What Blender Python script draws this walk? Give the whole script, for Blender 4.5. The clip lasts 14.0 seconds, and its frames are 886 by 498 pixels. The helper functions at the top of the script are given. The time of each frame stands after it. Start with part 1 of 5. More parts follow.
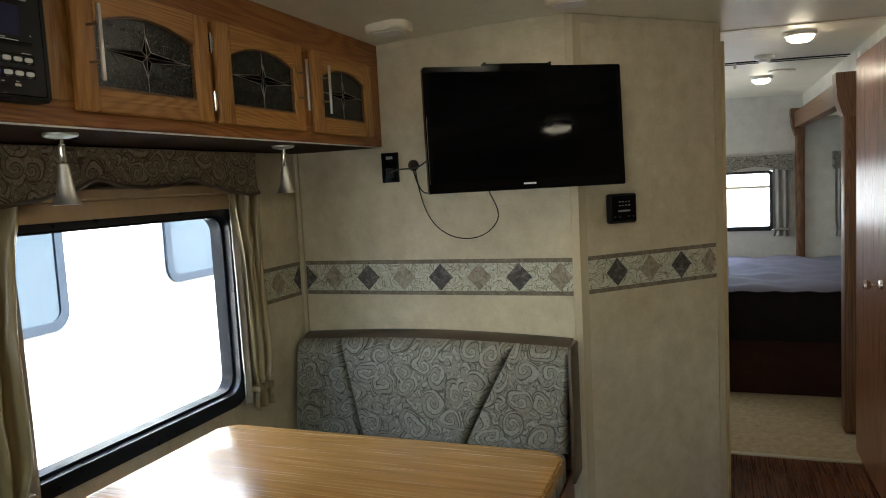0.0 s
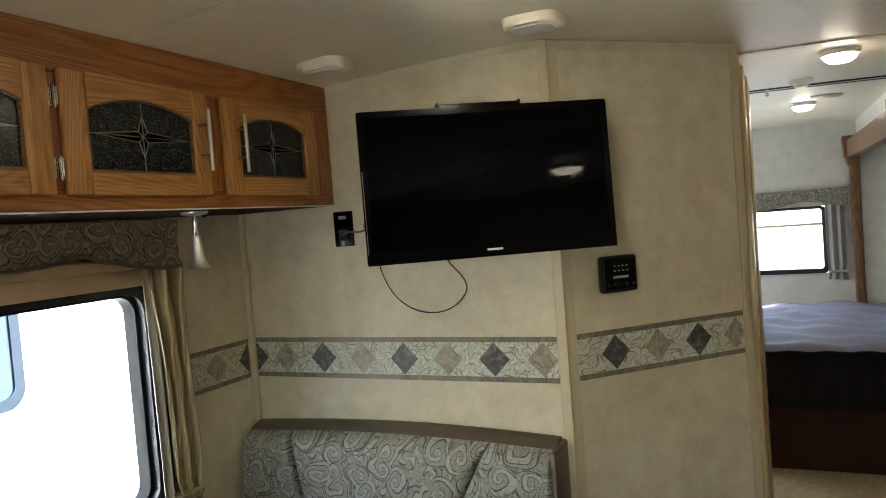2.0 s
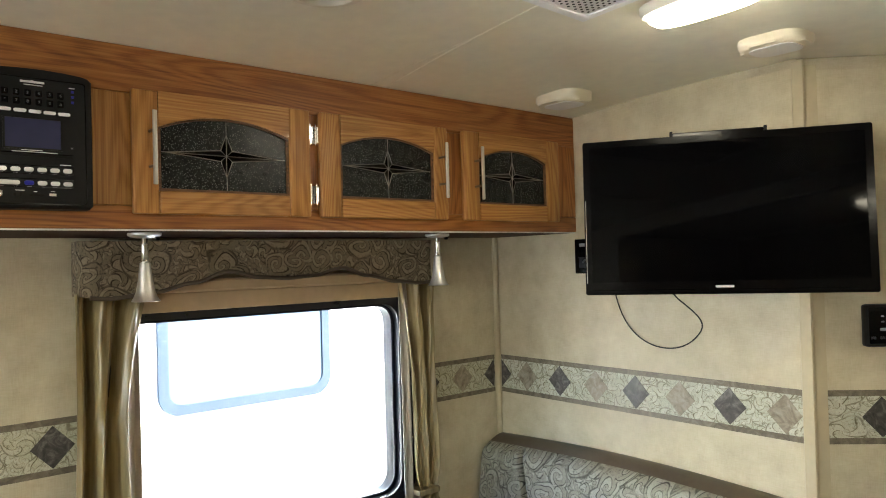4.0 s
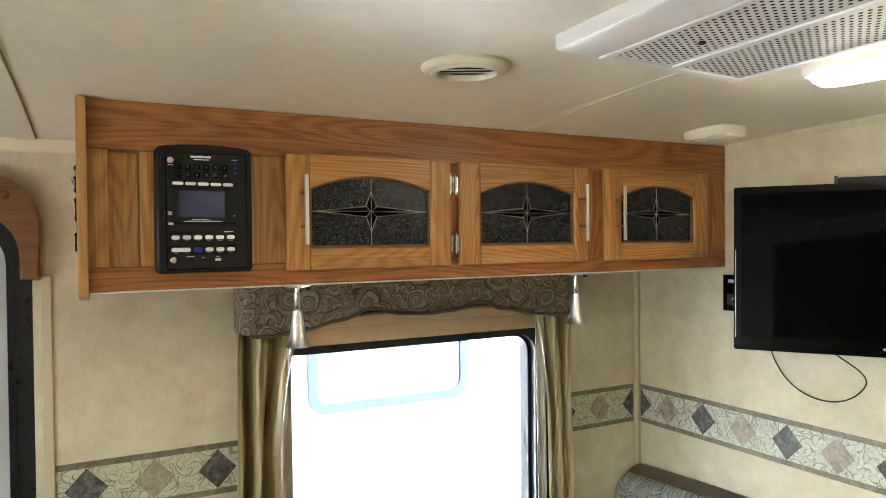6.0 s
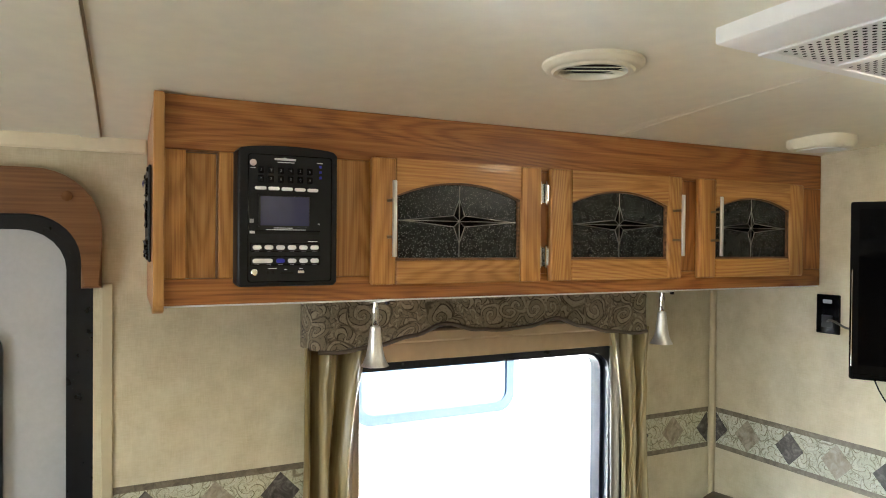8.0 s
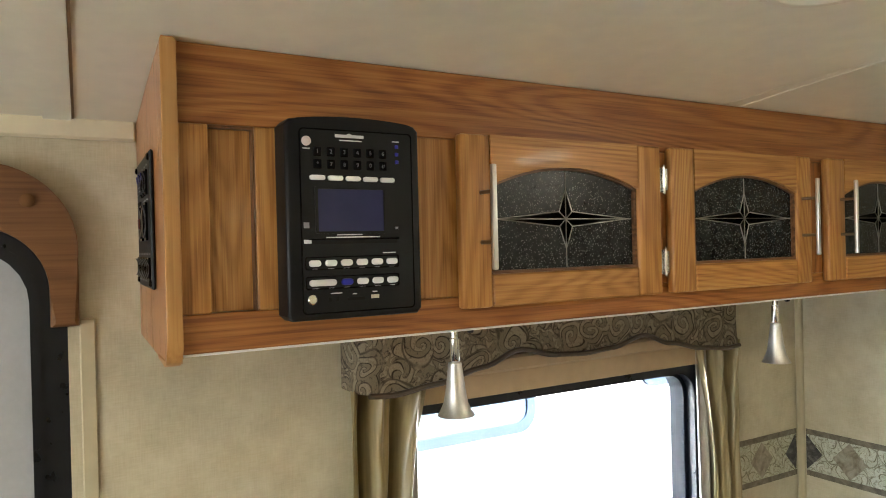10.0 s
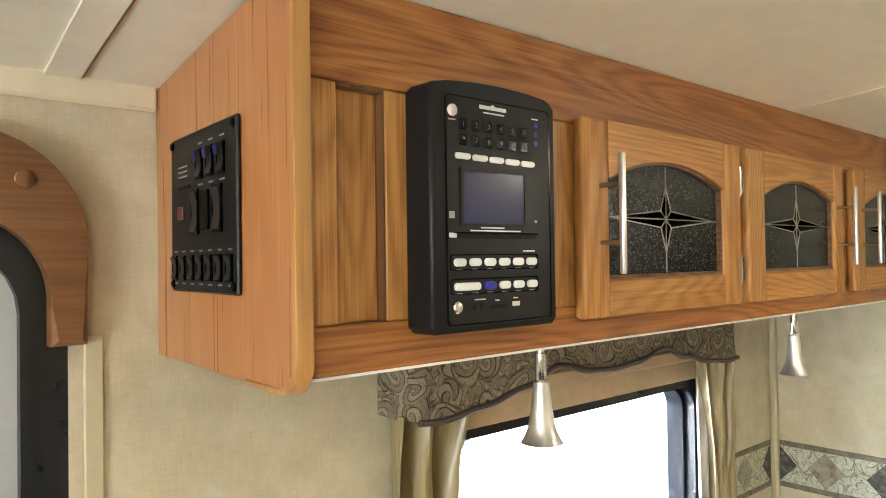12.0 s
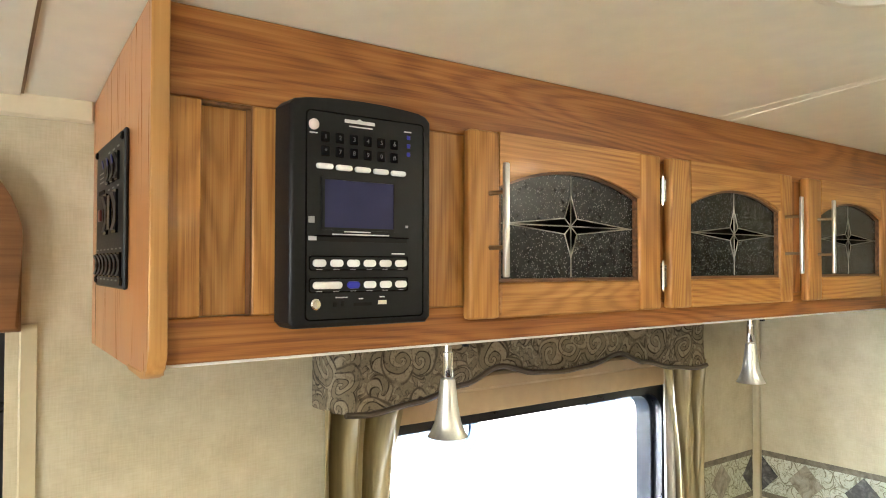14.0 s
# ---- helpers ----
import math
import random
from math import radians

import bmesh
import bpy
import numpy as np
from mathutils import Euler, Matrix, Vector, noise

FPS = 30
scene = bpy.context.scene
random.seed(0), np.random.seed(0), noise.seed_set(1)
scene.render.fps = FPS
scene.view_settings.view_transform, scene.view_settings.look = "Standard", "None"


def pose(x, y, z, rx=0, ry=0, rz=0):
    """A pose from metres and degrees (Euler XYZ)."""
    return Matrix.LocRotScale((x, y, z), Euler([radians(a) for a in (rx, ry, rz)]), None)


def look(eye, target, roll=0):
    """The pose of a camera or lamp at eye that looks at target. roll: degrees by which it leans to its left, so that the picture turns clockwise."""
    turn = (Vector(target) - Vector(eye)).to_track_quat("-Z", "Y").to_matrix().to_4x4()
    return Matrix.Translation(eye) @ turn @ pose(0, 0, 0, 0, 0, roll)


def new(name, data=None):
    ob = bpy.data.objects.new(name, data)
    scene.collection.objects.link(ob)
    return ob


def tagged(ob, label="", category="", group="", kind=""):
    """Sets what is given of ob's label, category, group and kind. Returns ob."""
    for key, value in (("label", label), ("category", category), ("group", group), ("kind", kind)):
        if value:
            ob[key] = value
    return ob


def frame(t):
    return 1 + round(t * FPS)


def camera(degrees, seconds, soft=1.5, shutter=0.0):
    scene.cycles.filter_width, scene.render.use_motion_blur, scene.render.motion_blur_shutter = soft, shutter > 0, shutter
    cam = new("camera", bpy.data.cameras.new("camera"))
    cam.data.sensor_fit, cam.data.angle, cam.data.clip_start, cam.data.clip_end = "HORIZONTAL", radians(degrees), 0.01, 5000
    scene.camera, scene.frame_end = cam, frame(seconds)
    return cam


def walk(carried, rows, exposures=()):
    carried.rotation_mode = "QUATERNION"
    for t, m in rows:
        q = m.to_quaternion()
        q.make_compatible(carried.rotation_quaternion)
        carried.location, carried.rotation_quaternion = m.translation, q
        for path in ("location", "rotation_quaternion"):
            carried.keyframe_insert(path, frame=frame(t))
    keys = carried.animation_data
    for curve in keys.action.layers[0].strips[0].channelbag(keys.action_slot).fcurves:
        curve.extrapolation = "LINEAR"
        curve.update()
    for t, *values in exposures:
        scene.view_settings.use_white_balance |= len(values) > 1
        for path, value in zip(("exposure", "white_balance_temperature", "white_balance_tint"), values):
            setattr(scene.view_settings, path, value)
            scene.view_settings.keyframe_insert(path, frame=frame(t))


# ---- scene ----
cam = camera(63.7, 14.0, soft=1.0)
PATH = [
    (0, (-0.015, 0.001, 1.391), (-0.729, 1.86, 1.209), -3.0),
    (0.5, (-0.021, 0.127, 1.417), (-0.729, 1.991, 1.264), -3.8),
    (1, (-0.033, 0.233, 1.433), (-0.729, 2.103, 1.301), -4.5),
    (1.5, (0.015, 0.395, 1.452), (-0.746, 2.241, 1.347), -5.3),
    (2, (0.099, 0.55, 1.466), (-0.748, 2.36, 1.387), -4.5),
    (2.5, (0.141, 0.631, 1.45), (-0.813, 2.388, 1.393), -4.3),
    (3, (0.197, 0.663, 1.439), (-0.918, 2.324, 1.409), -3.6),
    (3.5, (0.294, 0.664, 1.458), (-1.077, 2.12, 1.463), -2.2),
    (3.7, (0.329, 0.66, 1.454), (-1.118, 2.04, 1.474), -1.9),
    (5.8, (0.36, 0.67, 1.645), (-1.384, 1.65, 1.616), -0.7),
    (6, (0.353, 0.66, 1.651), (-1.401, 1.62, 1.62), -0.6),
    (6.5, (0.342, 0.646, 1.66), (-1.451, 1.533, 1.643), -0.2),
    (7, (0.299, 0.627, 1.668), (-1.495, 1.51, 1.65), 0.2),
    (7.2, (0.272, 0.617, 1.672), (-1.523, 1.5, 1.654), 0.6),
    (9.3, (-0.127, 0.548, 1.672), (-1.869, 1.53, 1.641), -1.3),
    (9.5, (-0.185, 0.554, 1.678), (-1.927, 1.537, 1.645), -1.7),
    (10, (-0.314, 0.559, 1.677), (-2.041, 1.568, 1.667), -1.4),
    (10.5, (-0.415, 0.533, 1.671), (-2.12, 1.579, 1.682), -1.1),
    (11, (-0.522, 0.464, 1.67), (-2.139, 1.642, 1.69), -1.2),
    (11.5, (-0.598, 0.407, 1.663), (-2.139, 1.682, 1.688), -1.1),
    (12, (-0.646, 0.38, 1.661), (-2.155, 1.692, 1.69), -0.8),
    (12.5, (-0.663, 0.383, 1.655), (-2.158, 1.712, 1.685), -0.5),
    (13, (-0.632, 0.408, 1.657), (-2.151, 1.709, 1.687), -0.1),
    (13.5, (-0.56, 0.449, 1.66), (-2.125, 1.693, 1.697), -0.0),
    (14, (-0.457, 0.509, 1.656), (-2.063, 1.701, 1.7), 0.1),
]
EXPOSURES = [(0, 3.25, 6250, 6), (3.0, 4.05, 6250, 6), (3.7, 4.3, 6200, 6), (5.8, 4.75, 6000, 6), (7.2, 4.75, 6000, 6), (9.3, 4.55, 6050, 6), (11, 5.0, 6150, 6), (14, 5.35, 6150, 6)]
walk(cam, [(t, look(eye, target, roll)) for t, eye, target, roll in PATH], EXPOSURES)

# ---- light ----
world = bpy.data.worlds.new("world")
scene.world = world
world.use_nodes = True
wn = world.node_tree.nodes
sky = wn.new("ShaderNodeTexSky")
sky.sky_type = "NISHITA"
sky.sun_disc = False
sky.sun_elevation = radians(50)
sky.sun_rotation = radians(-60)
world.node_tree.links.new(sky.outputs[0], wn["Background"].inputs[0])
wn["Background"].inputs[1].default_value = 0.15


def lamp(name, kind, energy, color, m):
    data = bpy.data.lights.new(name, kind)
    data.energy, data.color = energy, color
    ob = new(name, data)
    ob.matrix_world = m
    return ob


sun = lamp("sun", "SUN", 5.0, (1.0, 0.96, 0.90), look((7, 4.5, 10), (0, 0, 0)))
sun.data.angle = radians(0.5)
# added area lamps that stand in for daylight from unseen windows
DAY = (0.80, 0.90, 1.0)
# unseen front lamp; its wall and opening are placed to suit it
day2 = lamp("added_front_daylight", "AREA", 0.85, (0.97, 0.97, 0.97), look((-0.30, -1.745, 1.15), (-0.30, 0.0, 1.15)))
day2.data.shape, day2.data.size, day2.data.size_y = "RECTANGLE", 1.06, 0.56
# bedroom fill lamp before the solid west wall; no window is built there
day3 = lamp("bedroom_fill_daylight", "AREA", 2.0, DAY, look((-1.62, 5.5, 1.2), (0.0, 5.5, 1.0)))
day3.data.shape, day3.data.size, day3.data.size_y = "RECTANGLE", 0.9, 0.6

# ---- materials ----


class Mat:
    """A node material with short ways to make its nodes."""

    def __init__(self, name):
        self.mat = bpy.data.materials.new(name)
        self.mat.use_nodes = True
        self.nt = self.mat.node_tree
        self.bsdf = self.nt.nodes["Principled BSDF"]

    def put(self, sock, v):
        if isinstance(v, bpy.types.NodeSocket):
            self.nt.links.new(v, sock)
        else:
            sock.default_value = v

    def n(self, kind, ins):
        nd = self.nt.nodes.new(kind)
        for k, v in ins.items():
            self.put(nd.inputs[k], v)
        return nd

    def coord(self):
        return self.n("ShaderNodeTexCoord", {}).outputs["Object"]

    def rand(self):
        return self.n("ShaderNodeObjectInfo", {}).outputs["Random"]

    def scaled(self, vec, s, rot=(0, 0, 0), loc=(0, 0, 0)):
        nd = self.n("ShaderNodeMapping", {"Vector": vec, "Scale": s, "Rotation": rot, "Location": loc})
        return nd.outputs[0]

    def noise(self, vec, scale, detail=3.0, rough=0.5, dist=0.0):
        return self.n("ShaderNodeTexNoise", {"Vector": vec, "Scale": scale, "Detail": detail, "Roughness": rough, "Distortion": dist}).outputs[0]

    def math(self, op, a, b=0.0, clamp=False):
        nd = self.nt.nodes.new("ShaderNodeMath")
        nd.operation, nd.use_clamp = op, clamp
        self.put(nd.inputs[0], a)
        self.put(nd.inputs[1], b)
        return nd.outputs[0]

    def vmath(self, op, a, b=(0, 0, 0)):
        nd = self.nt.nodes.new("ShaderNodeVectorMath")
        nd.operation = op
        self.put(nd.inputs[0], a)
        self.put(nd.inputs[1], b)
        return nd

    def ramp(self, fac, stops, ease=False):
        nd = self.n("ShaderNodeValToRGB", {"Fac": fac})
        if ease:
            nd.color_ramp.interpolation = "EASE"
        e = nd.color_ramp.elements
        while len(e) < len(stops):
            e.new(0.5)
        for el, (p, c) in zip(e, stops):
            el.position = p
            el.color = (*c, 1) if len(c) == 3 else (c[0], c[0], c[0], 1)
        return nd.outputs[0]

    def mix(self, fac, a, b, mode="MIX"):
        nd = self.nt.nodes.new("ShaderNodeMix")
        nd.data_type, nd.blend_type = "RGBA", mode
        self.put(nd.inputs[0], fac)
        self.put(nd.inputs[6], a if isinstance(a, bpy.types.NodeSocket) else (*a, 1))
        self.put(nd.inputs[7], b if isinstance(b, bpy.types.NodeSocket) else (*b, 1))
        return nd.outputs[2]

    def bump(self, height, strength, dist=0.002):
        nd = self.n("ShaderNodeBump", {"Height": height, "Strength": strength, "Distance": dist})
        self.put(self.bsdf.inputs["Normal"], nd.outputs[0])

    def end(self, color=None, rough=None, metal=None, spec=None, coat=None):
        for k, v in (("Base Color", color), ("Roughness", rough), ("Metallic", metal), ("Specular IOR Level", spec), ("Coat Weight", coat)):
            if v is not None:
                self.put(self.bsdf.inputs[k], (*v, 1) if isinstance(v, tuple) and len(v) == 3 else v)
        return self.mat


def plain(name, color, rough=0.5, metal=0.0, vary=0.12, scale=40.0, bump=0.0, spec=0.5, coat=0.0):
    """A nearly even surface: faint mottling, uneven gloss and fine relief."""
    m = Mat(name)
    c = m.coord()
    a = m.noise(c, scale, 4)
    b = m.noise(c, scale * 0.12, 2)
    f = m.math("ADD", m.math("MULTIPLY", a, 0.5), m.math("MULTIPLY", b, 0.5))
    lo = tuple(v * (1 - vary) for v in color)
    hi = tuple(min(1, v * (1 + vary)) for v in color)
    col = m.ramp(f, [(0.3, lo), (0.7, hi)])
    r = m.math("ADD", m.math("MULTIPLY", a, 0.16), rough - 0.08, True)
    if bump:
        m.bump(a, bump)
    return m.end(col, r, metal, spec, coat)


def wood(name, axis, dark, mid, light, rough=0.44, bands=190.0, across=6.0, pores=0.5, coat=0.04, flow=0.13):
    """Grain that runs along an axis: thin growth lines of a stretched noise, with fine dark pores."""
    m = Mat(name)
    off = m.n("ShaderNodeCombineXYZ", {0: m.math("MULTIPLY", m.rand(), 7.3), 1: m.math("MULTIPLY", m.rand(), 3.1), 2: m.math("MULTIPLY", m.rand(), 5.7)}).outputs[0]
    c = m.vmath("ADD", m.coord(), off).outputs[0]
    s1, s2, s3, s4, s5 = [across] * 3, [430.0] * 3, [190.0] * 3, [9.0] * 3, [38.0] * 3
    i = "xyz".index(axis)
    s1[i], s2[i], s3[i], s4[i], s5[i] = across * flow, 7.0, 3.0, 2.0, 1.6
    big = m.noise(m.scaled(c, s1), 1.0, 1.0, 0.4, 0.15)
    fray = m.noise(m.scaled(c, s5), 1.0, 2)
    phase = m.math("ADD", m.math("MULTIPLY", big, bands), m.math("MULTIPLY", fray, 9.0))
    band = m.math("MULTIPLY", m.math("ADD", m.math("SINE", phase), 1.0), 0.5)
    streak = m.noise(m.scaled(c, s3), 1.0, 3)
    cloud = m.noise(m.scaled(c, s4), 1.0, 3)
    pore = m.noise(m.scaled(c, s2), 1.0, 2, 0.6)
    f = m.math("ADD", m.math("MULTIPLY", band, 0.09), m.math("ADD", m.math("MULTIPLY", streak, 0.52), m.math("ADD", m.math("MULTIPLY", cloud, 0.25), m.math("MULTIPLY", fray, 0.14))))
    col = m.ramp(f, [(0.30, dark), (0.5, mid), (0.70, light)])
    deep = m.math("MULTIPLY", m.ramp(pore, [(0.36, (1.0,)), (0.54, (0.0,))]), m.ramp(band, [(0.1, (1.0,)), (0.75, (0.45,))]))
    growth = m.math("MULTIPLY", m.ramp(band, [(0.0, (1.0,)), (0.40, (0.0,))]), m.ramp(cloud, [(0.35, (0.35,)), (0.62, (1.0,))]))
    pf = m.math("SUBTRACT", 1.0, m.math("MAXIMUM", m.math("MULTIPLY", deep, pores), m.math("MULTIPLY", growth, pores * 0.6)))
    col = m.mix(1.0, col, m.mix(pf, (0.32, 0.20, 0.12), (1.0, 1.0, 1.0)), "MULTIPLY")
    tone = m.ramp(m.rand(), [(0.0, (0.86, 0.86, 0.86)), (1.0, (1.0, 1.0, 1.0))])
    col = m.mix(1.0, col, tone, "MULTIPLY")
    m.bump(pf, 0.12, 0.001)
    r = m.math("ADD", m.math("MULTIPLY", streak, 0.2), rough - 0.1)
    return m.end(col, r, 0.0, 0.4, coat)


def vinyl_wall(name, lo, mid, hi):
    """Printed wall vinyl with a linen weave and soft cloudy mottling."""
    m = Mat(name)
    c = m.coord()
    w1 = m.noise(m.scaled(c, (40, 40, 500)), 1.0, 2)
    w2 = m.noise(m.scaled(c, (500, 500, 40)), 1.0, 2)
    cloud = m.noise(c, 14.0, 4, 0.6)
    blot = m.noise(c, 3.0, 2)
    weave = m.math("MULTIPLY", m.math("ADD", w1, w2), 0.5)
    f = m.math("ADD", m.math("MULTIPLY", weave, 0.30), m.math("ADD", m.math("MULTIPLY", cloud, 0.42), m.math("MULTIPLY", blot, 0.28)))
    col = m.ramp(f, [(0.36, lo), (0.5, mid), (0.64, hi)])
    m.bump(weave, 0.12, 0.001)
    return m.end(col, 0.55, 0.0, 0.35)


def paisley(name, u, v, ground, ground2, line, hi, cells, thick=0.3, turns=8.0, arms=2.0):
    """Woven scrolls: spirals, curls and petals round scattered centres, outlined by darker thread."""
    m = Mat(name)
    sep = m.n("ShaderNodeSeparateXYZ", {0: m.coord()})
    run = m.math("ADD", sep.outputs[0], sep.outputs[1]) if u == 3 else sep.outputs[u]
    flat = m.n("ShaderNodeCombineXYZ", {0: run, 1: sep.outputs[v], 2: 0.0}).outputs[0]

    def layer(s, turns, arms, reach, at, width):
        wob = m.n("ShaderNodeTexNoise", {"Vector": m.scaled(flat, (1, 1, 1), (0, 0, 0), (at, at * 0.7, 0)), "Scale": s * 0.9, "Detail": 1.0})
        shift = m.vmath("SCALE", m.vmath("SUBTRACT", wob.outputs["Color"], (0.5, 0.5, 0.5)).outputs[0])
        shift.inputs["Scale"].default_value = 0.75 / s
        p = m.vmath("ADD", m.scaled(flat, (1, 1, 1), (0, 0, 0), (at, at * 0.7, 0)), shift.outputs[0]).outputs[0]
        vo = m.nt.nodes.new("ShaderNodeTexVoronoi")
        vo.voronoi_dimensions = "2D"
        m.put(vo.inputs["Vector"], p)
        vo.inputs["Scale"].default_value = s
        vo.inputs["Randomness"].default_value = 0.9
        loc = m.vmath("SUBTRACT", p, vo.outputs["Position"]).outputs[0]
        xy = m.n("ShaderNodeSeparateXYZ", {0: loc})
        rgb = m.n("ShaderNodeSeparateColor", {0: vo.outputs["Color"]})
        sign = m.math("SUBTRACT", m.math("MULTIPLY", m.math("GREATER_THAN", rgb.outputs[1], 0.5), 2.0), 1.0)
        ang = m.math("ADD", m.math("MULTIPLY", m.math("ARCTAN2", xy.outputs[1], xy.outputs[0]), sign), m.math("MULTIPLY", rgb.outputs[0], 6.283))
        r = vo.outputs["Distance"]
        sw = m.math("SINE", m.math("ADD", m.math("MULTIPLY", ang, arms), m.math("MULTIPLY", m.math("POWER", r, 0.72), turns)))
        fade = m.ramp(r, [(reach * 0.85, (1.0,)), (reach, (0.0,))])
        ln = m.math("MULTIPLY", m.ramp(m.math("ABSOLUTE", sw), [(width * 0.45, (1.0,)), (width, (0.0,))]), fade)
        rim = m.math("MULTIPLY", m.ramp(m.math("ABSOLUTE", m.math("SUBTRACT", r, reach * 0.9)), [(0.012, (1.0,)), (0.04, (0.0,))]), 0.8)
        fill = m.math("MULTIPLY", m.ramp(sw, [(0.25, (0.0,)), (0.55, (1.0,))]), fade)
        return m.math("MAXIMUM", ln, rim), fill, fade

    l1, f1, d1 = layer(cells * 1.15, turns, arms, 0.56, 0.0, thick)
    l2, f2, d2 = layer(cells * 1.7, 9.0, 2.0, 0.50, 3.7, thick * 1.1)
    l3, f3, d3 = layer(cells * 3.1, 6.0, 2.0, 0.52, 8.3, thick)
    o1 = m.math("SUBTRACT", 1.0, d1)
    o2 = m.math("MULTIPLY", o1, m.math("SUBTRACT", 1.0, d2))
    lines = m.math("MAXIMUM", l1, m.math("MAXIMUM", m.math("MULTIPLY", l2, o1), m.math("MULTIPLY", m.math("MULTIPLY", l3, o2), 0.7)))
    worn = m.ramp(m.noise(flat, cells * 2.3, 2, 0.6), [(0.36, (0.25,)), (0.52, (1.0,))])
    lines = m.math("MULTIPLY", lines, worn)
    fill = m.math("MAXIMUM", f1, m.math("MAXIMUM", m.math("MULTIPLY", f2, o1), m.math("MULTIPLY", f3, o2)))
    c = m.coord()
    weave = m.noise(c, 420.0, 2)
    fleck = m.noise(c, 110.0, 3, 0.7)
    cloud = m.noise(c, 9.0, 3)
    g = m.mix(cloud, ground, ground2)
    g = m.mix(m.math("MULTIPLY", fill, 0.6), g, hi)
    g = m.mix(m.ramp(fleck, [(0.30, (0.75,)), (0.46, (0.0,))]), g, line)
    g = m.mix(m.math("MULTIPLY", lines, 0.88), g, line)
    g = m.mix(0.5, g, m.ramp(weave, [(0.3, (0.55, 0.55, 0.55)), (0.7, (1.0, 1.0, 1.0))]), "MULTIPLY")
    m.bump(m.math("ADD", weave, m.math("MULTIPLY", lines, -0.6)), 0.3, 0.0012)
    return m.end(g, 0.85, 0.0, 0.2)


OAK_D, OAK_M, OAK_L = (0.21, 0.070, 0.016), (0.37, 0.140, 0.032), (0.50, 0.222, 0.058)
oak_y = wood("oak_grain_along", "y", OAK_D, OAK_M, OAK_L)
oak_z = wood("oak_grain_upright", "z", OAK_D, OAK_M, OAK_L)
door_y = wood("door_oak_along", "y", (0.36, 0.148, 0.032), (0.50, 0.238, 0.060), (0.61, 0.335, 0.10))
door_z = wood("door_oak_upright", "z", (0.36, 0.148, 0.032), (0.50, 0.238, 0.060), (0.61, 0.335, 0.10))
side_z = wood("side_laminate", "z", (0.385, 0.155, 0.052), (0.42, 0.175, 0.060), (0.52, 0.25, 0.095), 0.30, 46, 3.6, 0.04, 0.15, 0.34)
edge_z = wood("edge_band", "z", (0.36, 0.17, 0.045), (0.46, 0.235, 0.07), (0.54, 0.30, 0.10), 0.36, 120, 6, 0.15, 0.1)
table_x = wood("table_laminate", "x", (0.38, 0.19, 0.055), (0.56, 0.32, 0.10), (0.66, 0.41, 0.155), 0.25, 110, 4.0, 0.25, 0.2)
pale_z = wood("pale_oak_jamb", "z", (0.42, 0.30, 0.13), (0.56, 0.43, 0.21), (0.66, 0.53, 0.28), 0.3, 90, 8, 0.25)
dark_y = wood("fascia_wood_along", "y", (0.07, 0.03, 0.012), (0.17, 0.075, 0.028), (0.27, 0.13, 0.05))
dark_z = wood("fascia_wood_upright", "z", (0.07, 0.03, 0.012), (0.17, 0.075, 0.028), (0.27, 0.13, 0.05))
leaf_z = wood("door_leaf_wood", "z", (0.17, 0.06, 0.024), (0.29, 0.112, 0.045), (0.38, 0.16, 0.068), 0.3, 140, 4, 0.35)
plank_y = wood("floor_plank_wood", "y", (0.045, 0.014, 0.006), (0.15, 0.048, 0.016), (0.26, 0.095, 0.034), 0.28, 100, 6, 0.5)
bed_box_x = plain("bed_base_dark_wood", (0.034, 0.013, 0.007), 0.6, vary=0.3, scale=25, spec=0.1)
wall_m = vinyl_wall("wall_vinyl", (0.45, 0.39, 0.262), (0.55, 0.485, 0.338), (0.64, 0.58, 0.425))
bed_wall_m = vinyl_wall("bedroom_wall_vinyl", (0.56, 0.53, 0.47), (0.64, 0.61, 0.55), (0.72, 0.69, 0.63))
ceil_m = plain("ceiling_panel", (0.82, 0.788, 0.645), 0.45, vary=0.07, scale=24, bump=0.08)
seam_m = plain("seam_shadow_gap", (0.36, 0.31, 0.22), 0.7)
# near-black brown: the shade below the cabinet is put into the colour
under_m = plain("underside_painted_shade", (0.05, 0.026, 0.014), 0.85, vary=0.2, scale=30, spec=0.1)
batten_m = plain("cream_batten", (0.70, 0.62, 0.44), 0.4, vary=0.06)
tan_trim = plain("tan_trim", (0.50, 0.43, 0.28), 0.45, vary=0.08)
white_m = plain("white_plastic", (0.82, 0.82, 0.80), 0.35, vary=0.04)
cream_m = plain("cream_plastic", (0.74, 0.69, 0.55), 0.35, vary=0.04)
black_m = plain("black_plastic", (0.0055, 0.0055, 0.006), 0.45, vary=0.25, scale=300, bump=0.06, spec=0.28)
gloss_m = plain("black_gloss", (0.002, 0.002, 0.0024), 0.16, vary=0.1, spec=0.13)
screen_m = plain("tv_screen", (0.001, 0.001, 0.0013), 0.045, vary=0.1, spec=0.08)
grey_dark = plain("dark_grey_plastic", (0.012, 0.012, 0.014), 0.35, spec=0.35)
hole_m = plain("vent_dark", (0.012, 0.011, 0.010), 0.8, spec=0.2)
lcd_m = plain("lcd_glass", (0.035, 0.036, 0.085), 0.2, vary=0.2, scale=12, spec=0.2)
blue_m = plain("blue_button", (0.03, 0.034, 0.36), 0.35, spec=0.25)
indigo_m = plain("indigo_window", (0.012, 0.014, 0.14), 0.35, spec=0.25)
red_m = plain("red_lamp_lens", (0.10, 0.014, 0.008), 0.35)
print_m = plain("white_print", (0.72, 0.72, 0.72), 0.5, vary=0.05)
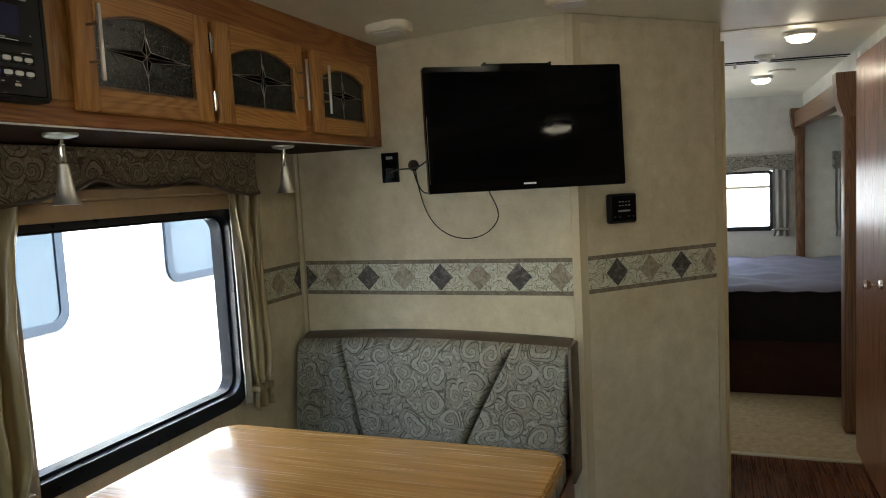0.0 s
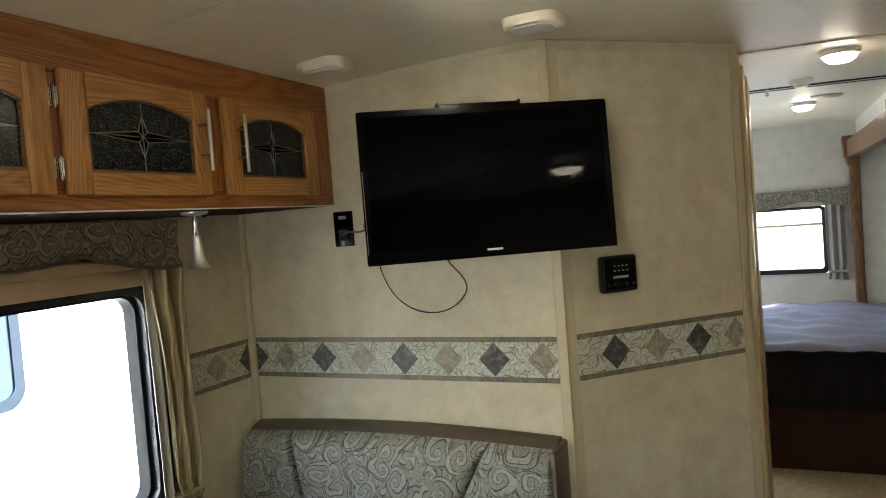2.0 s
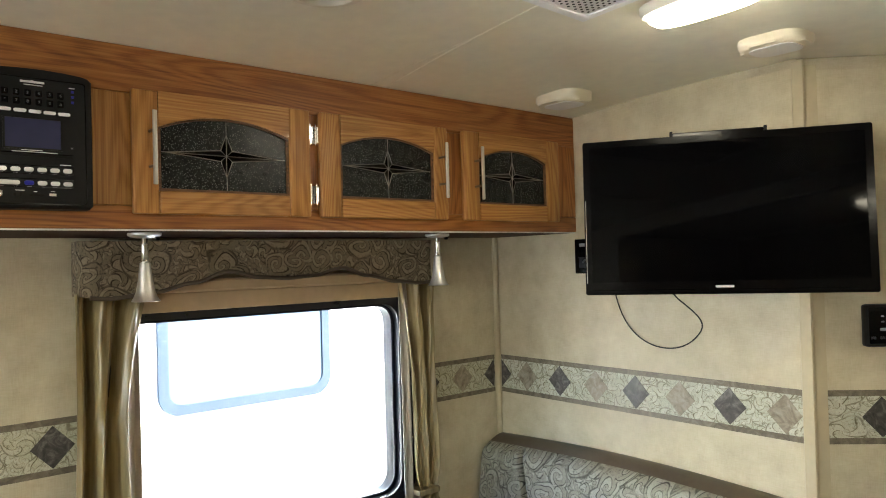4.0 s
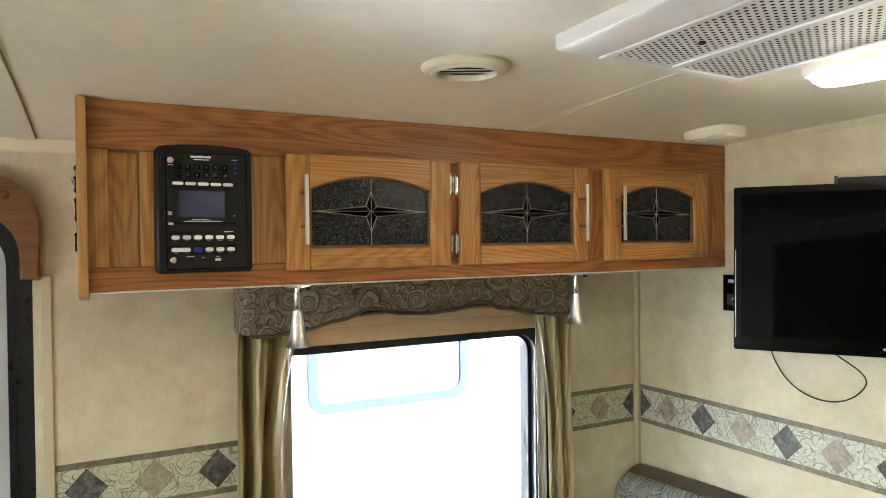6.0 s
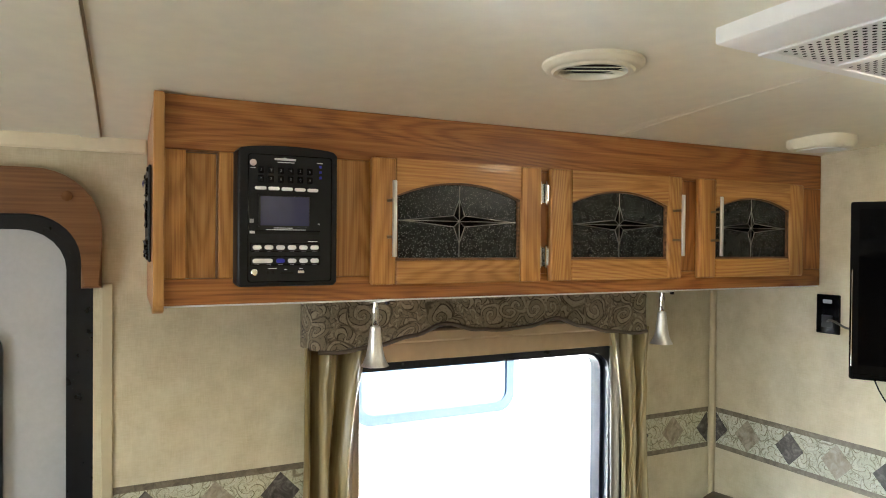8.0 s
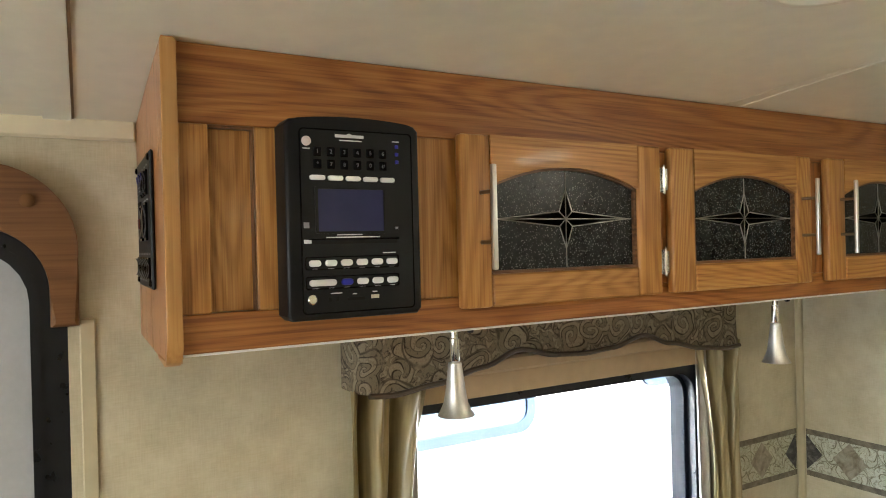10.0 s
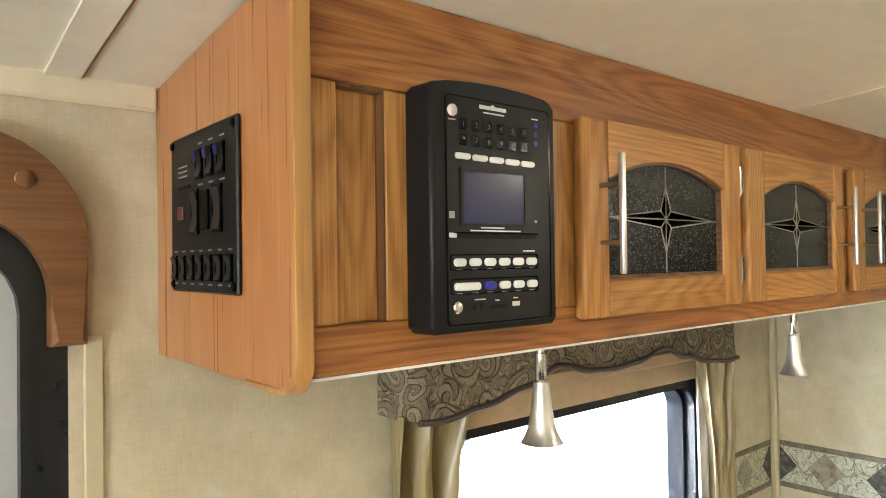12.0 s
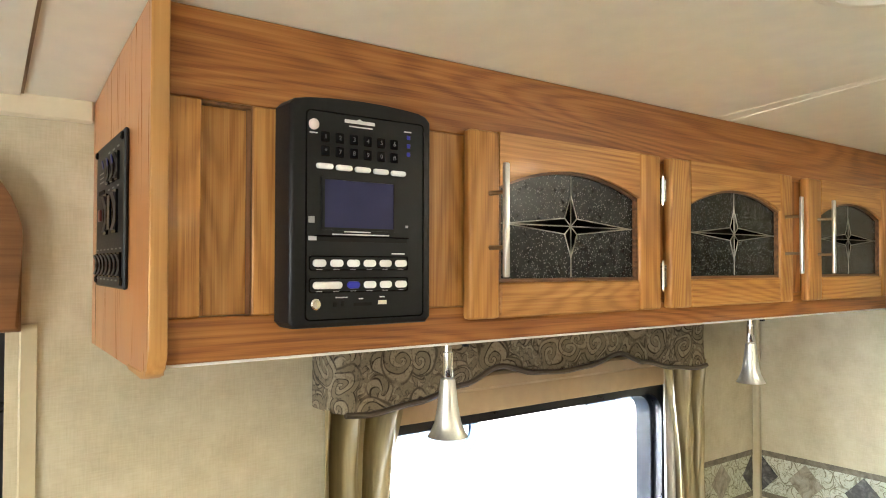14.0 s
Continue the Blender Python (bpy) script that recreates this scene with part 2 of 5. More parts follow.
key_print = plain("key_print", (0.10, 0.10, 0.10), 0.5, vary=0.05)
grey_print = plain("grey_print", (0.28, 0.28, 0.28), 0.5, vary=0.05)
gasket_m = plain("rubber_gasket", (0.008, 0.009, 0.012), 0.3, vary=0.2, spec=0.42)
frame_blue = plain("window_frame_inner", (0.004, 0.006, 0.011), 0.35, vary=0.15, spec=0.15)
arch_m = wood("brown_arch_wood", "y", (0.13, 0.052, 0.018), (0.20, 0.090, 0.032), (0.26, 0.125, 0.048), 0.4, 60, 5.0, 0.2)
door_grey = plain("entry_door_panel", (0.42, 0.42, 0.42), 0.5, vary=0.06, scale=90, bump=0.1)
brown_vinyl = plain("brown_vinyl", (0.085, 0.062, 0.040), 0.38, vary=0.18, scale=60, bump=0.1)
blind_m = plain("tan_blind", (0.40, 0.29, 0.17), 0.6, vary=0.1)
liner_m = plain("curtain_liner", (0.42, 0.39, 0.33), 0.8, vary=0.08, scale=200, bump=0.15)
shade_m = plain("bed_curtain", (0.33, 0.31, 0.28), 0.8, vary=0.15, scale=90, bump=0.15)
carpet_m = plain("beige_carpet", (0.42, 0.32, 0.19), 0.95, vary=0.3, scale=260, bump=0.8, spec=0.1)
spread_m = plain("grey_bedspread", (0.19, 0.178, 0.23), 0.75, vary=0.12, scale=60, bump=0.2, spec=0.2)
spread_dark = plain("brown_bedspread_skirt", (0.010, 0.007, 0.006), 0.85, vary=0.25, scale=60, bump=0.2, spec=0.15)
trailer_m = plain("trailer_fibreglass", (0.80, 0.80, 0.79), 0.3, vary=0.03, scale=3)
decal_m = plain("trailer_decal", (0.50, 0.56, 0.62), 0.6, vary=0.05, spec=0.3)
trailer_glass = plain("trailer_window_tint", (0.055, 0.074, 0.092), 0.08, vary=0.1, scale=5, spec=0.2)
trailer_frame = plain("trailer_window_frame", (0.024, 0.033, 0.046), 0.5, spec=0.2)
ground_m = plain("gravel_lot", (0.30, 0.28, 0.25), 0.95, vary=0.35, scale=30, bump=0.6)
border_m = paisley("border_vine_print", 0, 2, (0.52, 0.52, 0.40), (0.62, 0.61, 0.50), (0.15, 0.125, 0.07), (0.66, 0.66, 0.56), 14.0, 0.22)
border_ym = paisley("border_vine_print_side", 1, 2, (0.50, 0.49, 0.35), (0.60, 0.58, 0.44), (0.15, 0.125, 0.07), (0.62, 0.61, 0.48), 14.0, 0.22)
sofa_m = paisley("scroll_upholstery", 0, 2, (0.27, 0.26, 0.215), (0.34, 0.33, 0.275), (0.035, 0.033, 0.029), (0.44, 0.43, 0.37), 9.5, 0.30, 17.0, 1.0)
seat_m = paisley("scroll_upholstery_flat", 0, 1, (0.27, 0.26, 0.215), (0.34, 0.33, 0.275), (0.035, 0.033, 0.029), (0.44, 0.43, 0.37), 9.5, 0.30, 17.0, 1.0)
val_m = paisley("paisley_valance", 3, 2, (0.20, 0.16, 0.10), (0.27, 0.22, 0.145), (0.025, 0.018, 0.013), (0.38, 0.32, 0.215), 11.0, 0.33, 19.0, 1.0)
bed_val_m = paisley("bedroom_valance", 0, 2, (0.25, 0.23, 0.18), (0.32, 0.30, 0.24), (0.07, 0.06, 0.05), (0.42, 0.40, 0.33), 11.0)


def marble(name, a, b, c):
    m = Mat(name)
    p = m.coord()
    f = m.noise(p, 34.0, 5, 0.65, 1.2)
    col = m.ramp(f, [(0.3, a), (0.5, b), (0.72, c)])
    return m.end(col, 0.5)


dia_dark = marble("diamond_dark", (0.022, 0.019, 0.017), (0.07, 0.062, 0.055), (0.20, 0.185, 0.165))
dia_tan = marble("diamond_tan", (0.16, 0.13, 0.085), (0.29, 0.25, 0.18), (0.42, 0.38, 0.30))
band_m = marble("border_band", (0.10, 0.08, 0.052), (0.16, 0.13, 0.09), (0.24, 0.205, 0.15))


def satin(name, a, b):
    m = Mat(name)
    c = m.coord()
    f = m.noise(m.scaled(c, (60, 60, 3)), 1.0, 3)
    w = m.noise(c, 500.0, 1)
    col = m.ramp(f, [(0.3, a), (0.7, b)])
    m.bump(w, 0.1, 0.001)
    return m.end(col, 0.34, 0.0, 0.6)


satin_m = satin("gold_satin_curtain", (0.19, 0.145, 0.065), (0.38, 0.31, 0.16))


def metal(name, color, rough, axis=2):
    m = Mat(name)
    s = [300.0, 300.0, 300.0]
    s[axis] = 6.0
    f = m.noise(m.scaled(m.coord(), s), 1.0, 2)
    m.bump(f, 0.06, 0.0005)
    return m.end(m.ramp(f, [(0.3, tuple(v * 0.88 for v in color)), (0.7, color)]), m.math("ADD", m.math("MULTIPLY", f, 0.15), rough - 0.07), 1.0)


nickel = metal("brushed_nickel", (0.80, 0.785, 0.75), 0.38)
chrome = metal("chrome", (0.78, 0.77, 0.75), 0.12)
came_m = metal("lead_came", (0.36, 0.345, 0.31), 0.42)
bronze = metal("handle_post_bronze", (0.30, 0.22, 0.14), 0.35)


def speckle_glass():
    """Dark textured glass with small bright flecks."""
    m = Mat("speckled_dark_glass")
    c = m.coord()
    vo = m.nt.nodes.new("ShaderNodeTexVoronoi")
    m.put(vo.inputs["Vector"], c)
    vo.inputs["Scale"].default_value = 340.0
    pick = m.n("ShaderNodeSeparateColor", {0: vo.outputs["Color"]})
    fleck = m.math("MULTIPLY", m.ramp(vo.outputs["Distance"], [(0.22, (1.0,)), (0.42, (0.0,))]), m.ramp(pick.outputs[0], [(0.55, (0.0,)), (0.95, (1.0,))]))
    cloud = m.noise(c, 55.0, 4, 0.7)
    base = m.ramp(cloud, [(0.3, (0.005, 0.006, 0.0055)), (0.7, (0.021, 0.023, 0.021))])
    col = m.mix(fleck, base, (0.19, 0.19, 0.175))
    m.bump(m.math("ADD", cloud, vo.outputs["Distance"]), 0.25, 0.0008)
    return m.end(col, 0.26, 0.0, 0.22)


speck_m = speckle_glass()
facet_m = plain("grey_star_glass", (0.065, 0.068, 0.062), 0.25, vary=0.3, scale=200, spec=0.25)
bevel_glass = plain("clear_dark_glass", (0.012, 0.0125, 0.012), 0.18, vary=0.3, scale=200, spec=0.25)


def glass(name):
    m = Mat(name)
    m.bsdf.inputs["Transmission Weight"].default_value = 1.0
    m.bsdf.inputs["IOR"].default_value = 1.1
    return m.end((0.93, 0.96, 1.0), 0.0, 0.0, 0.5)


pane_m = glass("window_glass")


def glow(name, color, strength):
    m = Mat(name)
    m.bsdf.inputs["Emission Color"].default_value = (*color, 1)
    m.bsdf.inputs["Emission Strength"].default_value = strength
    return m.end((0.8, 0.78, 0.7), 0.4)


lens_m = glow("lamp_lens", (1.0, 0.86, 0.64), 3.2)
strip_m = plain("white_underside", (0.82, 0.82, 0.80), 0.35, vary=0.03)

# ---- building helpers ----


def box(bm, a, b, bev=0.0, seg=1):
    g = bmesh.ops.create_cube(bm, size=1.0)["verts"]
    for v in g:
        for i in range(3):
            v.co[i] = (a[i] + b[i]) / 2 + v.co[i] * (b[i] - a[i])
    if bev:
        es = list({e for v in g for e in v.link_edges})
        bmesh.ops.bevel(bm, geom=es, offset=bev, segments=seg, affect="EDGES", profile=0.5)
    return bm


def spot(axis, a, u, v):
    return (a, u, v) if axis == "x" else (u, a, v) if axis == "y" else (u, v, a)


def prism(bm, pts, axis, a, b):
    """A closed outline (u, v), drawn out along an axis from a to b."""
    lo = [bm.verts.new(spot(axis, a, u, v)) for u, v in pts]
    hi = [bm.verts.new(spot(axis, b, u, v)) for u, v in pts]
    n = len(pts)
    bm.faces.new(lo)
    bm.faces.new(hi[::-1])
    for i in range(n):
        bm.faces.new((lo[i], lo[(i + 1) % n], hi[(i + 1) % n], hi[i]))
    return bm


def ring(bm, outer, inner, axis, a, b):
    """A frame between two outlines of as many points, drawn out from a to b."""
    n = len(outer)
    rows = [[bm.verts.new(spot(axis, w, u, v)) for u, v in loop] for loop, w in ((outer, a), (outer, b), (inner, b), (inner, a))]
    for k in range(4):
        p, q = rows[k], rows[(k + 1) % 4]
        for i in range(n):
            bm.faces.new((p[i], p[(i + 1) % n], q[(i + 1) % n], q[i]))
    return bm


def rrect(u0, v0, u1, v1, r, n=6):
    pts = []
    for cu, cv, s in ((u1 - r, v1 - r, 0), (u0 + r, v1 - r, 90), (u0 + r, v0 + r, 180), (u1 - r, v0 + r, 270)):
        for i in range(n + 1):
            t = radians(s + 90 * i / n)
            pts.append((cu + r * math.cos(t), cv + r * math.sin(t)))
    return pts


def lathe(bm, prof, at, n=24, axis="z"):
    """A profile of (radius, height) turned round an axis through at."""
    rows = []
    for r, h in prof:
        row = []
        for i in range(n):
            t = 2 * math.pi * i / n
            d = spot(axis, h, max(r, 0.0004) * math.cos(t), max(r, 0.0004) * math.sin(t))
            row.append(bm.verts.new((at[0] + d[0], at[1] + d[1], at[2] + d[2])))
        rows.append(row)
    for p, q in zip(rows, rows[1:]):
        for i in range(n):
            bm.faces.new((p[i], p[(i + 1) % n], q[(i + 1) % n], q[i]))
    bm.faces.new(rows[0])
    bm.faces.new(rows[-1][::-1])
    return bm


def tube(bm, pts, r, n=8):
    pts = [Vector(p) for p in pts]
    rows = []
    for i, p in enumerate(pts):
        d = (pts[min(i + 1, len(pts) - 1)] - pts[max(i - 1, 0)]).normalized()
        s = d.cross(Vector((0.31, 0.17, 0.93))).normalized()
        t = d.cross(s)
        rows.append([bm.verts.new(p + r * (math.cos(2 * math.pi * k / n) * s + math.sin(2 * math.pi * k / n) * t)) for k in range(n)])
    for p, q in zip(rows, rows[1:]):
        for k in range(n):
            bm.faces.new((p[k], p[(k + 1) % n], q[(k + 1) % n], q[k]))
    bm.faces.new(rows[0])
    bm.faces.new(rows[-1][::-1])
    return bm


def sheet(bm, f, nu, nv, thick):
    """A curved sheet with thickness; f(u, v) gives the place, thick a vector to its back."""
    th = Vector(thick)
    fr = [[bm.verts.new(f(i / nu, j / nv)) for j in range(nv + 1)] for i in range(nu + 1)]
    bk = [[bm.verts.new(Vector(f(i / nu, j / nv)) + th) for j in range(nv + 1)] for i in range(nu + 1)]
    for i in range(nu):
        for j in range(nv):
            bm.faces.new((fr[i][j], fr[i + 1][j], fr[i + 1][j + 1], fr[i][j + 1]))
            bm.faces.new((bk[i][j], bk[i][j + 1], bk[i + 1][j + 1], bk[i + 1][j]))
    for i in range(nu):
        bm.faces.new((fr[i][0], bk[i][0], bk[i + 1][0], fr[i + 1][0]))
        bm.faces.new((fr[i][nv], fr[i + 1][nv], bk[i + 1][nv], bk[i][nv]))
    for j in range(nv):
        bm.faces.new((fr[0][j], fr[0][j + 1], bk[0][j + 1], bk[0][j]))
        bm.faces.new((fr[nu][j], bk[nu][j], bk[nu][j + 1], fr[nu][j + 1]))
    return bm


def meshed(name, bm, material, smooth=35):
    bmesh.ops.recalc_face_normals(bm, faces=bm.faces)
    me = bpy.data.meshes.new(name)
    bm.to_mesh(me)
    bm.free()
    me.materials.append(material)
    me.shade_smooth()
    me.set_sharp_from_angle(angle=radians(smooth))
    return new(name, me)


def part(name, bm, material, parent, label=""):
    ob = meshed(name, bm, material)
    ob.parent = parent
    ob.matrix_parent_inverse = Matrix.Translation(-home(parent))
    return tagged(ob, label)


def home(ob):
    """The place of a thing's own origin, which its parts are drawn round."""
    return ob.location.copy() if ob.parent is None else Vector((0, 0, 0))


def thing(name, at, label, category, group=""):
    ob = new(name)
    ob.location = at
    ob.empty_display_size = 0.05
    return tagged(ob, label, category, group)


def setting(name, bm, material, label="", category=""):
    return tagged(meshed(name, bm, material), label, category, kind="structure")


def nb():
    return bmesh.new()


def cz(x):
    """Height of the gently arched ceiling."""
    return 1.968 - (0.052 if x < -0.5 else 0.014) * (x + 0.5) ** 2


# ---- structure ----
WX, TY, EX, RY = -1.645, 2.58, 0.65, 6.40   # window wall, dinette wall, hall side, rear wall
FLOOR_END = 3.66

setting("floor", box(nb(), (-1.8, -1.75, -0.10), (1.75, FLOOR_END, -0.012)), black_m, "dark subfloor under the hall planks", "floor")
setting("floor_bedroom", box(nb(), (-1.8, FLOOR_END, -0.10), (1.75, 6.6, 0.004), 0.004), carpet_m, "beige cut-pile bedroom carpet", "carpet")

# window wall, with the entry door's and the window's openings through it
WIN = (1.14, 0.632, 2.158, 1.352)
DOOR = (-0.06, 0.0, 0.615, 1.755)
W0, W1 = WX - 0.06, WX


def wall_x(name, a, b, y0, y1, z0, z1, holes, material):
    """A wall across x from a to b, in blocks round its rectangular holes (y0, z0, y1, z1)."""
    bm = nb()
    y = y0
    for h0, k0, h1, k1 in sorted(holes):
        box(bm, (a, y, z0), (b, h0, z1))
        if k0 > z0:
            box(bm, (a, h0, z0), (b, h1, k0))
        box(bm, (a, h0, k1), (b, h1, z1))
        y = h1
    box(bm, (a, y, z0), (b, y1, z1))
    return setting(name, bm, material, "beige linen-look vinyl trailer wall", "wall")


wall_x("wall_west", W0, W1, -1.75, TY + 0.05, 0.0, 2.03, [(WIN[0] + 0.02, WIN[1] + 0.02, WIN[2] - 0.02, WIN[3] - 0.02), DOOR], wall_m)
wall_x("wall_west_bedroom", W0, W1, TY + 0.051, RY + 0.06, 0.0, 2.03, [], bed_wall_m)
setting("wall_dinette", box(nb(), (WX, TY, 0.0), (-0.49, TY + 0.04, 2.03)), wall_m, "beige linen-look vinyl wall behind the dinette", "wall")
A0, A1 = (-0.487, 2.582), (0.010, 3.083)
AD = Vector((A1[0] - A0[0], A1[1] - A0[1], 0)).normalized()
AN = Vector((AD.y, -AD.x, 0))
setting("wall_angled", prism(nb(), [A0, A1, (A1[0] - 0.03, A1[1] + 0.03), (A0[0] - 0.03, A0[1] + 0.03)], "z", 0.0, 2.03), wall_m, "slanted beige vinyl wall of the washroom", "wall")
setting("wall_hall", box(nb(), (-0.03, 3.085, 0.0), (0.010, 3.66, 2.03)), wall_m, "beige vinyl wall beside the pocket door", "wall")
setting("wall_pocket", box(nb(), (WX, 3.62, 0.0), (-0.03, 3.66, 2.03)), bed_wall_m, "pale vinyl partition before the bedroom", "wall")
wall_x("wall_east", EX, EX + 0.05, -1.75, RY + 0.06, 0.0, 2.03, [(-0.35, 0.0, 2.25, 1.86), (4.22, 0.0, 6.30, 1.76)], bed_wall_m)
rw = nb()
RWIN = (-0.45, 0.87, 0.43, 1.36)
box(rw, (WX, RY, 0), (RWIN[0], RY + 0.06, 2.03))
box(rw, (RWIN[2], RY, 0), (EX, RY + 0.06, 2.03))
box(rw, (RWIN[0], RY, 0), (RWIN[2], RY + 0.06, RWIN[1]))
box(rw, (RWIN[0], RY, RWIN[3]), (RWIN[2], RY + 0.06, 2.03))
setting("wall_rear", rw, bed_wall_m, "pale vinyl rear wall of the bedroom", "wall")
# unseen front wall, its opening made up to hold the daylight lamp
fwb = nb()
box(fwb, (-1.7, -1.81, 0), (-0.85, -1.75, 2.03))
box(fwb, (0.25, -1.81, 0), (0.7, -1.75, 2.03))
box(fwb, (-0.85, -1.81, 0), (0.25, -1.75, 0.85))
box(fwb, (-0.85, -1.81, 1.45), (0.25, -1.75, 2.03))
setting("wall_front", fwb, wall_m, "unseen beige vinyl front wall, opening added for the daylight lamp", "wall")
# slide-out rooms
sl = nb()
box(sl, (EX + 0.05, 2.25, 0.0), (1.65, 2.30, 1.9))
box(sl, (EX + 0.05, -0.40, 0.0), (1.65, -0.35, 1.9))
box(sl, (1.60, -0.35, 0.0), (1.65, 2.25, 1.9))
setting("wall_sofa_slide", sl, wall_m, "beige vinyl walls of the sofa slide-out", "wall")
sb = nb()
box(sb, (EX + 0.05, 4.17, 0.0), (1.72, 4.22, 1.78))
box(sb, (EX + 0.05, 6.30, 0.0), (1.72, 6.35, 1.78))
box(sb, (1.67, 4.22, 0.0), (1.72, 6.30, 1.78))
setting("wall_bed_slide", sb, bed_wall_m, "pale vinyl walls of the bed slide-out", "wall")

cb = nb()
NX = 24
for y0, y1 in ((-1.75, 1.745), (1.747, 3.30), (3.302, 4.35), (4.354, 6.4)):
    rows = []
    for i in range(NX + 1):
        x = WX + (EX - WX) * i / NX
        rows.append([cb.verts.new(p) for p in ((x, y0, cz(x)), (x, y1, cz(x)), (x, y1, cz(x) + 0.05), (x, y0, cz(x) + 0.05))])
    for p, q in zip(rows, rows[1:]):
        for k in range(4):
            cb.faces.new((p[k], p[(k + 1) % 4], q[(k + 1) % 4], q[k]))
    cb.faces.new(rows[0])
    cb.faces.new(rows[-1][::-1])
box(cb, (EX - 0.01, -0.36, 1.86), (1.65, 2.26, 1.91))
box(cb, (EX - 0.01, 4.20, 1.76), (1.72, 6.32, 1.80))
setting("ceiling", cb, ceil_m, "cream panelled trailer ceiling, gently arched", "ceiling")
setting("roof", box(nb(), (-1.75, -1.85, 2.035), (0.75, 6.5, 2.09)), trailer_m, "white trailer roof skin", "roof")


def arch_strip(name, y0, y1, x0, x1, drop, material, label, skew=0.0):
    """A flat batten across the ceiling, laid a little askew by skew."""
    bm = nb()
    sheet(bm, lambda u, v: (x0 + (x1 - x0) * u, y0 + (y1 - y0) * v - skew * (x0 + (x1 - x0) * u + 0.6), cz(x0 + (x1 - x0) * u) - drop), 16, 1, (0, 0, drop + 0.004))
    return setting(name, bm, material, label, "trim")


arch_strip("trim_ceiling_entry", 0.527, 0.568, WX, EX, 0.004, ceil_m, "flat cream ceiling batten by the entry", 0.058)
arch_strip("trim_ceiling_seam", 0.5685, 0.5725, WX, EX, 0.0012, seam_m, "dark ceiling panel seam", 0.058)
arch_strip("trim_ceiling_middle", 1.722, 1.742, -1.24, -0.56, 0.0015, ceil_m, "thin cream ceiling batten over the cabinets", 0.11)
arch_strip("trim_ceiling_hall", 3.27, 3.31, 0.0, EX, 0.005, batten_m, "cream ceiling batten at the hall")
arch_strip("trim_ceiling_bedroom", 4.345, 4.36, WX, EX, 0.003, grey_dark, "dark ceiling seam in the bedroom")
for nm, (x0, x1) in (("trim_ceiling_dinette", (-1.24, -0.487)),):
    bm = nb()
    sheet(bm, lambda u, v: (x0 + (x1 - x0) * u, TY - 0.006 * (1 - v), cz(x0 + (x1 - x0) * u) - 0.022 * v), 12, 1, (0, 0.005, 0.004))
    setting(nm, bm, wall_m, "narrow vinyl cover strip under the ceiling", "trim")
bm = nb()
sheet(bm, lambda u, v: tuple(Vector((*A0, 0)) + AD * (0.703 * u) + AN * (0.008 * v + 0.001) + Vector((0, 0, 1.962 - 0.003 * u - 0.026 * (1 - v)))), 6, 1, tuple(AN * -0.003))
setting("trim_ceiling_slant", bm, wall_m, "narrow vinyl cover strip under the ceiling", "trim")
setting("trim_ceiling_wall", box(nb(), (WX, -1.75, 1.868), (WX + 0.012, 0.726, 1.905), 0.004), batten_m, "cream cove strip over the entry wall", "trim")
bm = nb()
box(bm, (-0.502, TY - 0.006, 0.0), (-0.470, TY + 0.004, 1.962), 0.003)
setting("trim_corner_wall", bm, tan_trim, "tan vertical corner strip on the wall", "trim")
bm = prism(nb(), [tuple((Vector((*A0, 0)) + AD * s + AN * d)[:2]) for s, d in ((0.012, 0.0), (0.012, 0.005), (0.045, 0.005), (0.045, 0.0))], "z", 0.0, 1.966)
setting("trim_corner_slanted", bm, tan_trim, "tan vertical strip on the slanted wall", "trim")
bm = prism(nb(), [tuple((Vector((*A1, 0)) + AD * s + AN * d)[:2]) for s, d in ((-0.03, 0.0), (-0.03, 0.004), (0.003, 0.004), (0.003, 0.0))], "z", 0.0, 1.955)
setting("trim_hall_corner", bm, tan_trim, "tan edge strip at the hall corner", "trim")
setting("trim_window_corner", box(nb(), (WX, TY - 0.02, 0.0), (WX + 0.02, TY, 1.93), 0.005), tan_trim, "tan strip in the dinette corner", "trim")
setting("trim_entry", box(nb(), (WX, 0.632, 0.0), (WX + 0.006, 0.656, 1.57), 0.002), tan_trim, "tan strip beside the entry door", "trim")

# ---- wallpaper border: bands, vine print and marbled diamonds ----
BZ0, BZ1 = 0.974, 1.082


